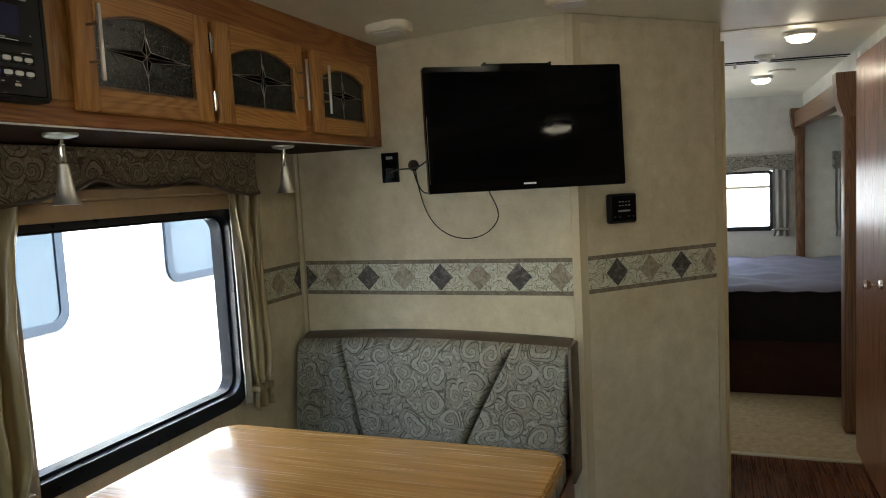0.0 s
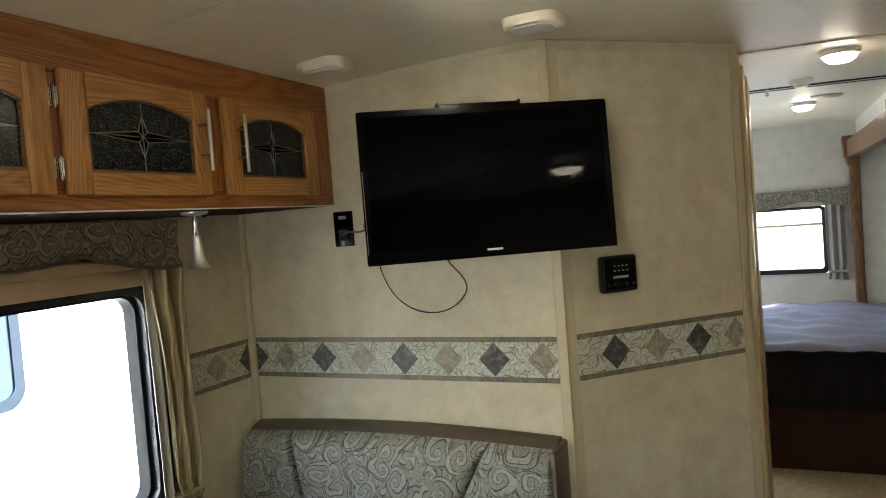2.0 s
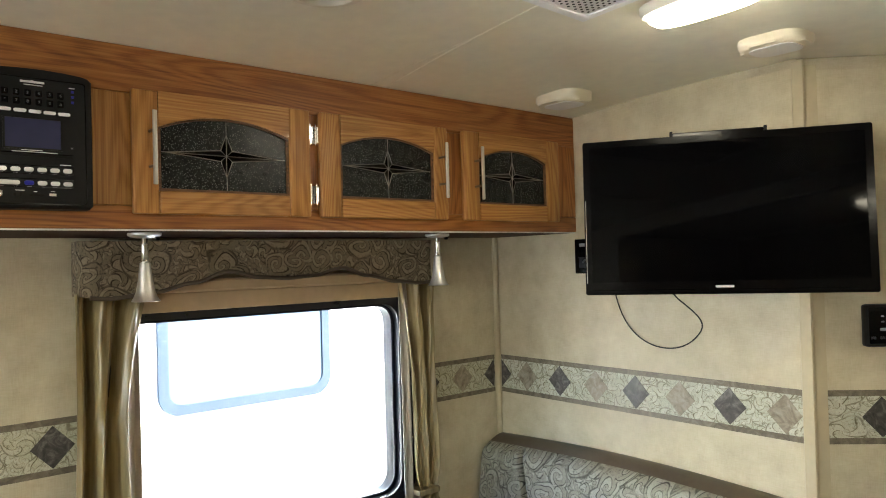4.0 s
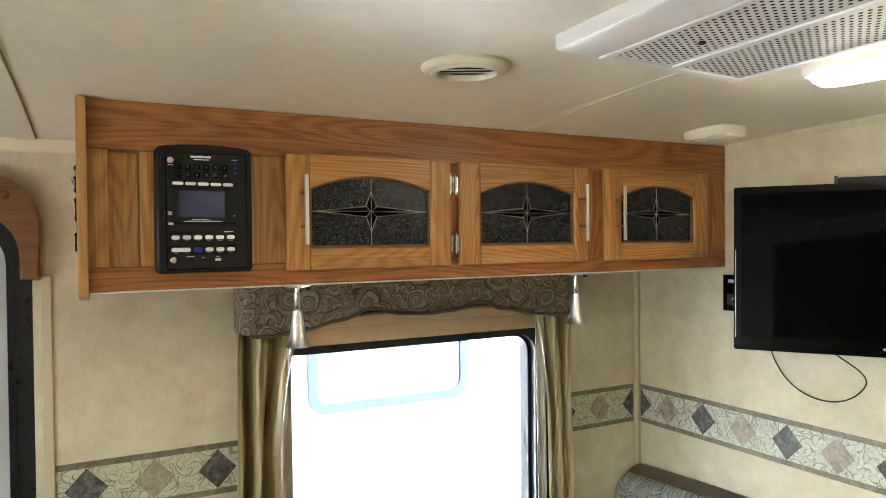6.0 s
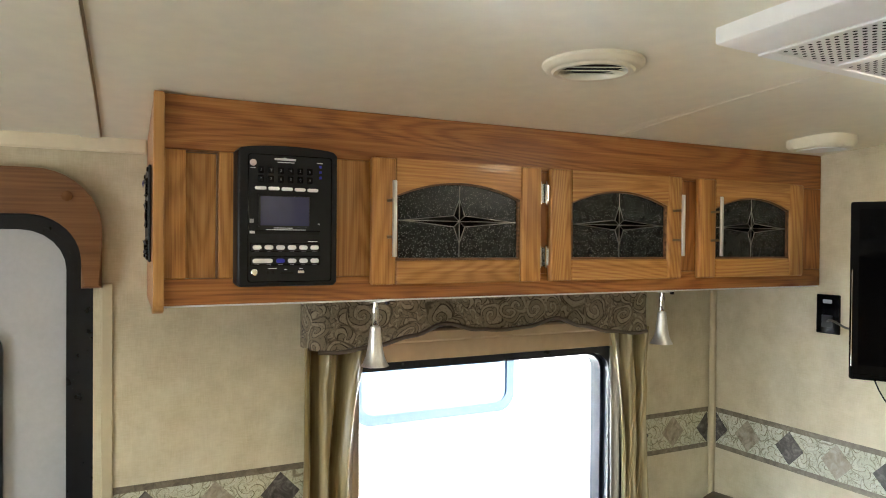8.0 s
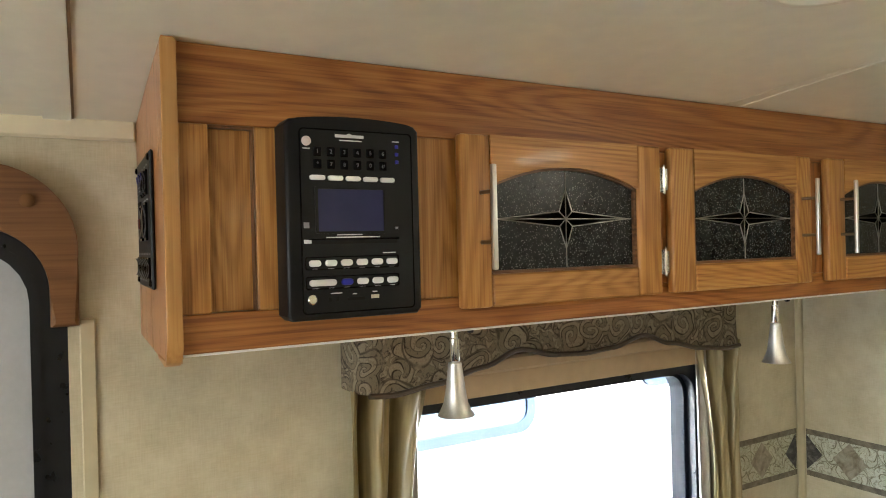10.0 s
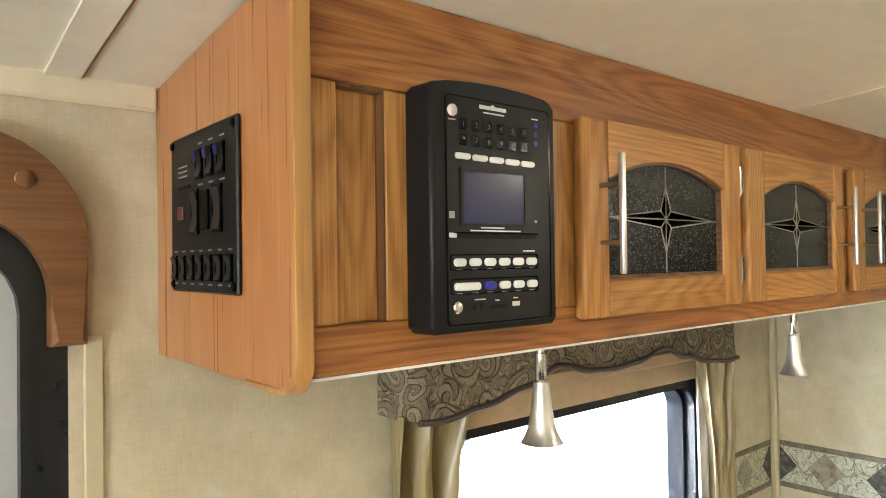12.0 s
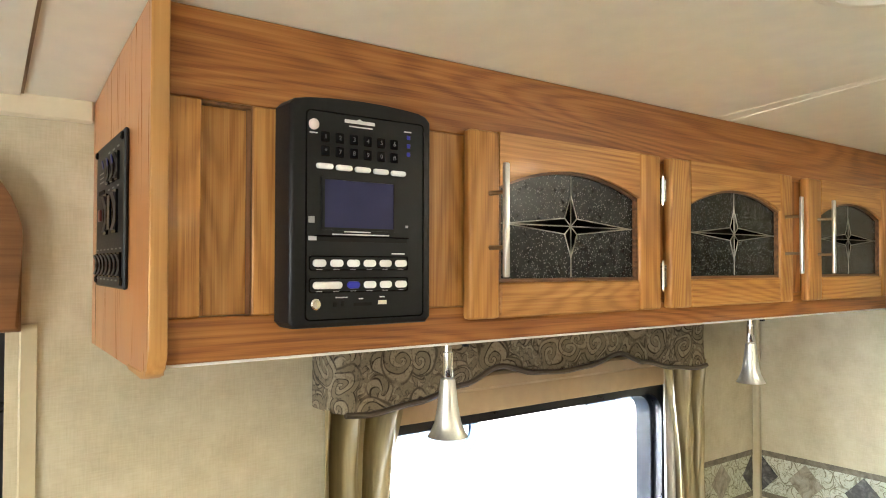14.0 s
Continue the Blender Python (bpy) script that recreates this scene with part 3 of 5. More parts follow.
def border(name, lift, u0, u1, mid, centres, material):
    """lift(u, z, d) gives a place on the wall, d metres proud of it."""
    def slab(v0, v1, a, b, d):
        bm = nb()
        q = [lift(a, v0, 0.0), lift(b, v0, 0.0), lift(b, v1, 0.0), lift(a, v1, 0.0)]
        r = [lift(a, v0, d), lift(b, v0, d), lift(b, v1, d), lift(a, v1, d)]
        vs = [bm.verts.new(p) for p in q + r]
        for f in ((4, 5, 6, 7), (0, 1, 5, 4), (1, 2, 6, 5), (2, 3, 7, 6), (3, 0, 4, 7)):
            bm.faces.new([vs[i] for i in f])
        return bm
    base = setting(name, slab(BZ0 - 0.004, BZ1 + 0.004, u0, u1, 0.0006), material, "wallpaper border of vines and marbled diamonds", "border")
    for v0, v1 in ((BZ0 - 0.016, BZ0), (BZ1, BZ1 + 0.016)):
        part("band", slab(v0, v1, u0, u1, 0.0012), band_m, base, "dark mottled band")
    for u, dark in centres:
        bm = nb()
        w, h = 0.050, 0.053
        pts = [(u - w, 1.028), (u, 1.028 + h), (u + w, 1.028), (u, 1.028 - h)]
        pts = [(min(max(a, u0), u1), b) for a, b in pts]
        prev = [bm.verts.new(lift(a, b, 0.0)) for a, b in pts]
        top = [bm.verts.new(lift(a, b, 0.0014)) for a, b in pts]
        bm.faces.new(top)
        for i in range(4):
            bm.faces.new((prev[i], prev[(i + 1) % 4], top[(i + 1) % 4], top[i]))
        part("diamond", bm, dia_dark if dark else dia_tan, base, "dark marbled diamond" if dark else "tan marbled diamond")


border("trim_border_dinette", lambda u, z, d: (u, TY - d, z), WX + 0.02, -0.503, 0, [(-1.625, True)] + [(-1.336 + 0.1575 * k, k % 2 == 0) for k in range(-1, 6)], border_m)
border("trim_border_window", lambda u, z, d: (WX + d, u, z), 2.19, TY - 0.02, 0, [(2.555, True), (2.395, False), (2.235, True)], border_ym)
border("trim_border_entry", lambda u, z, d: (WX + d, u, z), 0.657, 1.20, 0, [(1.045, True), (0.885, False), (0.725, True)], border_ym)


def on_slant(u, z, d):
    p = Vector((*A0, 0)) + AD * u + AN * d
    return (p.x, p.y, z)


border("trim_border_slant", on_slant, 0.046, 0.672, 0, [(0.180, True), (0.335, False), (0.490, True), (0.640, False)], border_m)

# ---- window over the dinette ----
fw = setting("window_1", ring(nb(), rrect(*WIN, 0.10), rrect(WIN[0] + 0.048, WIN[1] + 0.048, WIN[2] - 0.058, WIN[3] - 0.03, 0.062), "x", WX - 0.012, WX + 0.014), gasket_m, "black-framed trailer window with rounded corners", "window")
part("window_frame", ring(nb(), rrect(WIN[0] + 0.02, WIN[1] + 0.02, WIN[2] - 0.02, WIN[3] - 0.02, 0.08), rrect(WIN[0] + 0.058, WIN[1] + 0.058, WIN[2] - 0.070, WIN[3] - 0.038, 0.055), "x", WX - 0.062, WX - 0.013), frame_blue, fw, "blue-black inner window frame")
gl = part("pane", box(nb(), (WX - 0.046, WIN[0] + 0.03, WIN[1] + 0.03), (WX - 0.042, WIN[2] - 0.03, WIN[3] - 0.03)), pane_m, fw, "clear window pane")
gl.visible_shadow = False
bl = thing("window_blind", (WX, 1.69, 1.345), "tan pleated blind drawn up above the window", "blind")
part("headrail", box(nb(), (WX, 1.20, 1.395), (WX + 0.045, 2.16, 1.43), 0.006), blind_m, bl)
part("shade", box(nb(), (WX + 0.004, 1.205, 1.343), (WX + 0.026, 2.155, 1.3945), 0.004, 2), blind_m, bl)


def drop(u):
    """Lower edge of the scalloped valance along its length."""
    s = abs(2 * u - 1)
    pts = [(0.0, 1.426), (0.15, 1.431), (0.33, 1.452), (0.50, 1.424), (0.70, 1.402), (0.88, 1.392), (1.0, 1.397)]
    for (a, za), (b, zb) in zip(pts, pts[1:]):
        if a <= s <= b:
            f = (s - a) / (b - a)
            f = f * f * (3 - 2 * f)
            return za + (zb - za) * f
    return 1.40


vl = thing("valance", (WX, 1.645, 1.56), "brown paisley valance with a scalloped hem", "valance")
VX, VY0, VY1 = WX + 0.090, 1.094, 2.207
bm = nb()


def val_plan(u):
    """The valance's course in plan: out from the wall, round the corner, along, and back."""
    L, r = VY1 - VY0, 0.03
    legs = (0.0001, math.pi / 2 * r, L - 2 * r, math.pi / 2 * r, 0.0001)
    d = u * sum(legs)
    if d < legs[0]:
        return (VX - r, VY0)
    d -= legs[0]
    if d < legs[1]:
        a = d / r
        return (VX - r + r * math.sin(a), VY0 + r - r * math.cos(a))
    d -= legs[1]
    if d < legs[2]:
        return (VX, VY0 + r + d)
    d -= legs[2]
    if d < legs[3]:
        a = d / r
        return (VX - r + r * math.cos(a), VY1 - r + r * math.sin(a))
    d -= legs[3]
    return (VX - r, VY1)


def val_face(u, v):
    x, y = val_plan(u)
    w = (y - VY0) / (VY1 - VY0)
    lo = drop(w)
    return (x - 0.005 * math.sin(v * 3.1) * (x > WX + 0.03) + 0.003 * math.sin(w * 31), y, 1.535 + (lo - 1.535) * v)


sheet(bm, val_face, 110, 8, (-0.008, 0, 0))
part("face", bm, val_m, vl)
for y in (VY0 - 0.0005, VY1 - 0.0115):
    part("return", box(nb(), (WX + 0.001, y, drop(0.0)), (VX - 0.031, y + 0.012, 1.535), 0.002), val_m, vl)
bm = nb()
tube(bm, [(VX + 0.001, VY0 + 0.02 + (VY1 - VY0 - 0.04) * i / 60, drop(0.018 + 0.964 * i / 60) - 0.002) for i in range(61)], 0.006, 8)
part("hem_cord", bm, brown_vinyl, vl, "brown corded hem")


def curtain(y0, y1, seed, flip):
    c = thing("curtain", (WX, (y0 + y1) / 2, 0.60), "gold satin side curtain gathered near its foot", "curtain", "curtains at the dinette window")

    side = -1 if flip else 1

    def f(u, v):
        z = 1.405 - (1.405 - 0.60) * v
        pinch = 1 - 0.30 * math.exp(-((v - 0.90) / 0.06) ** 2) - 0.10 * math.sin(math.pi * min(1.0, v / 0.9))
        yy = (y0 + y1) / 2 + (u - 0.5) * (y1 - y0) * pinch - side * 0.012 * v + side * 0.06 * max(0.0, u - 0.4 if side > 0 else 0.6 - u) * math.exp(-v / 0.25)
        gather = math.exp(-v / 0.10)
        w = u + 0.05 * math.sin(v * 3.3 + seed) + 0.025 * math.sin(v * 9.0 + u * 5)
        wave = (0.020 + 0.010 * math.sin(v * 2.6 + seed)) * math.sin(w * 15.0 + seed) + 0.007 * math.sin(w * 31 + seed * 2 + v * 4)
        pleat = 0.009 * gather * math.sin(u * 44 + seed)
        ruche = 0.004 * math.sin(v * 150 + u * 9) * math.exp(-((v - 0.90) / 0.06) ** 2)
        crease = 0.003 * math.sin(v * 26 + u * 14 + seed) * math.sin(math.pi * u)
        return (WX + 0.048 + wave * pinch + pleat + ruche + crease, yy, z)
    part("drape", sheet(nb(), f, 64, 90, (-0.004, 0, 0)), satin_m, c)
    e = y0 if flip else y1
    s = 1 if flip else -1

    def g(u, v):
        z = 1.402 - (1.402 - 0.63) * v
        return (WX + 0.030 + 0.008 * math.sin(u * 6 + v * 2), e + s * (0.012 - 0.035 * u), z)
    part("lining", sheet(nb(), g, 10, 20, (-0.003, 0, 0)), liner_m, c, "pale curtain lining")
    part("tie", box(nb(), (WX + 0.012, y0 + 0.012, 0.668), (WX + 0.072, y1 - 0.012, 0.690), 0.006, 2), satin_m, c, "gathered satin tie")
    return c


curtain(1.084, 1.222, 0.4, False)
curtain(2.116, 2.232, 2.1, True)

# ---- entry door ----
ed = setting("door_1", prism(nb(), rrect(-0.005, 0.02, 0.574, 1.705, 0.10), "x", WX - 0.050, WX - 0.018), door_grey, "closed grey entry door with a black gasket", "door")
part("door_gasket", ring(nb(), rrect(-0.058, 0.0, 0.622, 1.772, 0.15), rrect(-0.004, 0.022, 0.573, 1.702, 0.098), "x", WX - 0.058, WX - 0.002), gasket_m, ed, "black rubber door gasket")
part("door_gasket", ring(nb(), rrect(-0.006, 0.02, 0.575, 1.706, 0.10), rrect(0.010, 0.036, 0.561, 1.690, 0.09), "x", WX - 0.017, WX + 0.002), gasket_m, ed, "black inner lip")
part("pane", prism(nb(), rrect(0.14, 0.95, 0.425, 1.47, 0.05), "x", WX - 0.016, WX - 0.010), frame_blue, ed, "dark blue tinted door window")
part("window_frame", ring(nb(), rrect(0.125, 0.935, 0.44, 1.485, 0.06), rrect(0.15, 0.96, 0.415, 1.46, 0.045), "x", WX - 0.017, WX - 0.004), gasket_m, ed)
at = thing("door_arch", (WX, 0.28, 1.56), "brown wooden arch trim round the entry door head", "door trim")


def arch_loop(y0, y1, z0, z1, r, n=10):
    pts = [(y1, z0)]
    for i in range(n + 1):
        t = radians(90 * i / n)
        pts.append((y1 - r + r * math.cos(t), z1 - r + r * math.sin(t)))
    for i in range(n + 1):
        t = radians(90 + 90 * i / n)
        pts.append((y0 + r + r * math.cos(t), z1 - r + r * math.sin(t)))
    pts.append((y0, z0))
    return pts


o, i_ = arch_loop(-0.085, 0.632, 1.560, 1.824, 0.135), arch_loop(-0.042, 0.590, 1.560, 1.724, 0.105)
bm = nb()
prism(bm, o + i_[::-1], "x", WX + 0.002, WX + 0.030)
bmesh.ops.bevel(bm, geom=[e for e in bm.edges if min(v.co.x for v in e.verts) > WX + 0.025], offset=0.008, segments=3, affect="EDGES", profile=0.5)
part("arch", bm, arch_m, at)
for y in (0.562, -0.012):
    part("screw_cap", lathe(nb(), [(0.011, 0.0), (0.011, 0.003), (0.007, 0.006), (0.0, 0.007)], (WX + 0.0295, y, 1.764), 16, "x"), plain("screw_cap_brown", (0.165, 0.078, 0.029), 0.75, spec=0.15), at, "brown screw cap")

# ---- overhead cabinet ----
FX, DX = -1.24, -1.22
Y0, Y1 = 0.705, 2.578
ZB = 1.545
oc = thing("overhead_cabinet", (WX, 1.64, ZB), "oak overhead cabinet with three arched glass doors", "cabinet")


def lean(bm):
    """The side panel stands a little out of square with the cabinet's face."""
    for v in bm.verts:
        v.co.y += (FX - v.co.x) * 0.055


bm = nb()
R = 0.032
pts = [(WX + 0.003, 1.537)] + [(FX + 0.016 - R + R * math.sin(radians(a)), 1.537 + R - R * math.cos(radians(a))) for a in range(0, 91, 10)] + [(FX + 0.016, cz(FX) - 0.001), (FX - 0.2, cz(FX - 0.2) - 0.001), (WX + 0.003, cz(WX) - 0.001)]
prism(bm, pts, "y", Y0, Y0 + 0.015)
lean(bm)
part("side_panel", bm, side_z, oc, "smooth reddish laminate side panel")


def edge_path(g):
    arc = [(FX + 0.016 - R + (R + g) * math.sin(radians(a)), 1.537 + R - (R + g) * math.cos(radians(a))) for a in range(0, 91, 10)]
    return [(FX - 0.10, 1.537 - g)] + arc + [(FX + 0.016 + g, cz(FX) - 0.003)]


bm = prism(nb(), edge_path(0.003) + edge_path(-0.004)[::-1], "y", Y0 - 0.0015, Y0 + 0.0175)
bmesh.ops.bevel(bm, geom=[e for e in bm.edges if abs(e.verts[0].co.y - e.verts[1].co.y) < 1e-6], offset=0.0025, segments=2, affect="EDGES", profile=0.5)
lean(bm)
part("edge_band", bm, edge_z, oc, "rounded golden edge banding")
# underside panel, with the shade under the cabinet painted in
part("bottom_panel", prism(nb(), [(WX + 0.003, Y0 + 0.040), (FX - 0.021, Y0 + 0.018), (FX - 0.021, Y1), (WX + 0.003, Y1)], "z", ZB, ZB + 0.012), under_m, oc, "underside panel coloured dark in place of shade")
part("light_rail", box(nb(), (FX - 0.013, Y0 + 0.018, ZB - 0.0005), (FX - 0.006, Y1, ZB + 0.003), 0.0005), strip_m, oc, "thin white strip under the rail")


def rail(name, y0, y1, z0, z1, material, x1=FX, x0=FX - 0.02, bev=0.0015):
    return part(name, box(nb(), (x0, y0, z0), (x1, y1, z1), bev), material, oc)


ct = cz(FX) - 0.001
rail("top_rail", Y0 + 0.016, Y1, 1.838, ct, oak_y)
rail("bottom_rail", Y0 + 0.016, Y1, ZB + 0.0035, 1.5975, oak_y)
rail("stile", Y0 + 0.016, 0.7605, 1.598, 1.8375, door_z)
rail("recessed_panel", 0.761, 0.8185, 1.5985, 1.837, door_z, FX - 0.0145, FX - 0.0195, 0.0)
# dark strips in the recess; the upper one paints the rail lip's shadow
rail("groove_edge", 0.8162, 0.8184, 1.5985, 1.8335, dark_z, FX - 0.0006, FX - 0.0144, 0.0)
rail("groove_edge", 0.761, 0.8184, 1.8337, 1.837, dark_z, FX - 0.0006, FX - 0.0144, 0.0)
rail("stile", 0.819, 0.925, 1.598, 1.8375, door_z)
rail("stile", 0.9255, 1.150, 1.598, 1.8375, door_z)
rail("stile", 1.515, 1.600, 1.598, 1.8375, oak_z)
rail("stile", 1.960, 2.085, 1.598, 1.8375, oak_z)
rail("stile", 2.445, Y1, 1.598, 1.8375, oak_z)
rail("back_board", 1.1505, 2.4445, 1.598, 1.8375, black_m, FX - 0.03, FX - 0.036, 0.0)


def cab_door(y0, y1, g0, g1, handle_y, hinge_y):
    """One arched door: stiles, rails, a bead round the glass, leaded star, bar handle and hinges."""
    z0, z1 = 1.580, 1.845
    a, b = FX + 0.0005, DX
    gb, gs, gt = 1.631, 1.768, 1.800
    cyc = (g0 + g1) / 2
    arc = [(g0 + (g1 - g0) * i / 20, gs + (gt - gs) * (1 - ((i - 10) / 10) ** 2)) for i in range(21)]
    bead_o = [(g0, gb)] + [(g1, gb)] + arc[::-1]
    bead_i = [(cyc + (y - cyc) * 0.965, gb + 0.005 + (z - gb) * 0.945) for y, z in bead_o]
    bm = ring(nb(), bead_o, bead_i, "x", a + 0.001, b - 0.006)
    d = part("door", bm, dark_y, oc, "arched oak cabinet door with dark leaded glass")

    def sub(name, bm, material, label=""):
        ob = meshed(name, bm, material)
        ob.parent = d
        return tagged(ob, label)
    for s0, s1 in ((y0, g0 - 0.0004), (g1 + 0.0004, y1)):
        sub("stile", box(nb(), (a, s0, z0), (b, s1, z1), 0.005, 3), door_z)
    sub("bottom_rail", box(nb(), (a, g0, z0), (b - 0.0006, g1, gb - 0.0005), 0.003), door_y)
    top = [(g0, z1)] + arc + [(g1, z1)]
    bm = prism(nb(), top, "x", a, b - 0.0006)
    sub("top_rail", bm, door_y)
    sub("glass", prism(nb(), [(y, z) for y, z in bead_i], "x", a + 0.003, a + 0.007), speck_m, "black speckled textured glass")
    # leaded star
    cz_, w, h = 1.716, (g1 - g0) / 2 * 0.93, (gt - gb) / 2
    k = 0.145
    tips = [(cyc + w * 0.97, cz_), (cyc, cz_ + h * 0.58), (cyc - w * 0.97, cz_), (cyc, cz_ - h * 0.58)]
    ins = [(cyc + w * 0.095, cz_ + h * k), (cyc - w * 0.095, cz_ + h * k), (cyc - w * 0.095, cz_ - h * k), (cyc + w * 0.095, cz_ - h * k)]
    bm = nb()
    X = a + 0.0078
    seg = []
    for i in range(4):
        seg += [(tips[i], ins[i]), (ins[i], tips[(i + 1) % 4])]
        seg.append(((cyc, cz_), tips[i]))
        seg.append(((cyc, cz_), ins[i]))
    seg += [(tips[0], (cyc + w * 1.02, cz_)), (tips[2], (cyc - w * 1.02, cz_)), (tips[1], (cyc, gt - 0.006)), (tips[3], (cyc, gb + 0.006))]
    for (ya, za), (yb, zb) in seg:
        tube(bm, [(X, ya, za), (X, yb, zb)], 0.0010, 6)
    sub("lead_star", bm, came_m, "grey leaded compass star")
    for turn, mt in ((0, bevel_glass), (1, facet_m)):
        bm = nb()
        for i in range(4):
            bm.faces.new([bm.verts.new((a + 0.0073, *p)) for p in ((cyc, cz_), tips[i], ins[i - turn])])
        bmesh.ops.solidify(bm, geom=bm.faces[:], thickness=0.0005)
        sub("star_glass", bm, mt, "smooth dark star glass")
    hb = box(nb(), (b + 0.030, handle_y - 0.0045, 1.639), (b + 0.037, handle_y + 0.0045, 1.796), 0.002, 2)
    sub("handle", hb, nickel, "brushed nickel bar handle")
    for z in (1.680, 1.756):
        sub("handle_post", lathe(nb(), [(0.004, 0.0), (0.0032, 0.002), (0.0032, 0.032)], (b - 0.001, handle_y, z), 10, "x"), bronze)
    for z in (1.637, 1.787):
        bm = nb()
        s = 1 if hinge_y > cyc else -1
        box(bm, (FX + 0.0005, hinge_y - 0.0015, z - 0.022), (FX + 0.003, hinge_y + 0.0125 * s + 0.0015, z + 0.022), 0.0008)
        lathe(bm, [(0.001, -0.028), (0.0032, -0.0255), (0.0032, 0.0255), (0.001, 0.028)], (FX + 0.006, hinge_y + 0.0035 * s, z), 10)
        box(bm, (FX + 0.004, hinge_y - 0.002, z - 0.020), (FX + 0.012, hinge_y + 0.001, z + 0.020), 0.0006)
        sub("hinge", bm, chrome, "nickel hinge")
    return d


cab_door(1.123, 1.545, 1.177, 1.488, 1.158, 1.548)
cab_door(1.574, 1.992, 1.634, 1.942, 1.960, 1.571)
cab_door(2.055, 2.475, 2.116, 2.415, 2.098, 2.478)

# ---- wall stereo ----
ws = thing("wall_stereo", (FX, 0.943, 1.583), "black wall-mounted stereo with white buttons", "stereo")
SX = FX + 0.042


def stereo_outline(grow, n=14):
    y0, y1, z0, z1, r = 0.846 - grow, 1.040 + grow, 1.583 - grow, 1.845 + grow, 0.007
    pts = [(y0 + r, z0), (y1 - r, z0), (y1, z0 + r), (y1, z1 - r)]
    pts += [(y1 - r - (y1 - y0 - 2 * r) * i / n, z1 + 0.006 * (1 - (2 * i / n - 1) ** 2)) for i in range(n + 1)]
    return pts + [(y0, z1 - r), (y0, z0 + r)]


bm = prism(nb(), stereo_outline(0), "x", FX + 0.0005, SX)
bmesh.ops.bevel(bm, geom=[e for e in bm.edges if min(v.co.x for v in e.verts) > SX - 0.001], offset=0.006, segments=3, affect="EDGES", profile=0.5)
part("housing", bm, black_m, ws)
YA, YB, ZA, ZC = 0.866, 1.026, 1.593, 1.832
part("faceplate", ring(nb(), rrect(YA - 0.0015, ZA - 0.0015, YB + 0.0015, ZC + 0.0015, 0.006), rrect(YA, ZA, YB, ZC, 0.005), "x", SX - 0.001, SX + 0.0012), gloss_m, ws, "raised rim round the control face")
part("faceplate", prism(nb(), rrect(YA, ZA, YB, ZC, 0.005), "x", SX - 0.001, SX + 0.0006), black_m, ws)
F = SX + 0.0006
part("display_rim", ring(nb(), rrect(0.884, 1.696, 0.987, 1.758, 0.002), rrect(0.888, 1.699, 0.982, 1.7545, 0.001), "x", F, F + 0.0018), black_m, ws)
part("display", box(nb(), (F, 0.888, 1.699), (F + 0.0008, 0.982, 1.7545)), lcd_m, ws, "dark blue display")
part("disc_slot", box(nb(), (F, 0.876, 1.6825), (F + 0.0006, 1.002, 1.6875)), hole_m, ws, "black disc slot")
part("disc_slot", box(nb(), (F, 0.874, 1.688), (F + 0.0022, 1.004, 1.6895), 0.0005), gloss_m, ws)


def button(y, z, w, h, material, name="button", label=""):
    bm = prism(nb(), rrect(y - w / 2, z - h / 2, y + w / 2, z + h / 2, h * 0.48, 4), "x", F, F + 0.003)
    bmesh.ops.bevel(bm, geom=[e for e in bm.edges if min(v.co.x for v in e.verts) > F + 0.002], offset=0.0012, segments=2, affect="EDGES", profile=0.5)
    return part(name, bm, material, ws, label)


for k in range(5):
    button(0.888 + 0.0252 * k, 1.7695 - 0.0003 * k, 0.0215, 0.0065, white_m)
for k in range(6):
    button(0.882 + 0.0222 * k, 1.6575, 0.0165, 0.0085, white_m)
button(0.8925, 1.632, 0.0375, 0.0085, white_m, label="wide white rocker button")
button(0.9265, 1.632, 0.0165, 0.0085, blue_m, label="blue button")
for k in range(3):
    button(0.949 + 0.0222 * k, 1.632, 0.0165, 0.0085, white_m)
for z in (1.6575, 1.632):
    part("button_rim", ring(nb(), rrect(0.869, z - 0.0085, 1.0035, z + 0.0085, 0.003), rrect(0.8702, z - 0.0073, 1.0023, z + 0.0073, 0.0024), "x", F, F + 0.0012), gloss_m, ws)
for r_ in range(2):
    for k in range(6):
        y, z = 0.8885 + 0.0188 * k, 1.8035 - 0.0165 * r_
        part("key", box(nb(), (F, y - 0.0055, z - 0.006), (F + 0.0022, y + 0.0055, z + 0.006), 0.001), gloss_m, ws)
for k in range(3):
    part("blue_light", box(nb(), (F, 1.0015, 1.812 - 0.0105 * k), (F + 0.0015, 1.0065, 1.817 - 0.0105 * k), 0.0006), blue_m, ws, "small blue key")
part("power_knob", lathe(nb(), [(0.0063, 0.0), (0.0063, 0.002), (0.0045, 0.0032), (0.0, 0.0034)], (F, 0.868 + 0.006, 1.8165), 16, "x"), plain("pinkish_button", (0.72, 0.60, 0.57), 0.35), ws, "round pale power button")
part("volume_knob", lathe(nb(), [(0.0066, 0.0), (0.0066, 0.003), (0.005, 0.0045), (0.0, 0.0048)], (F, 0.877, 1.6105), 16, "x"), chrome, ws, "round silver headphone knob")
for y0, y1, z0, z1, mt in ((0.9, 0.9045, 1.607, 1.6125, hole_m), (0.9105, 0.9145, 1.607, 1.6135, hole_m), (0.927, 0.9515, 1.607, 1.611, hole_m), (0.9605, 0.9725, 1.608, 1.613, cream_m), (0.868, 0.8755, 1.7035, 1.711, grey_print), (0.868, 0.878, 1.6835, 1.6885, print_m), (0.9995, 1.0035, 1.7015, 1.7045, grey_print)):
    part("socket", box(nb(), (F, y0, z0), (F + 0.0012, y1, z1), 0.0003), mt, ws)
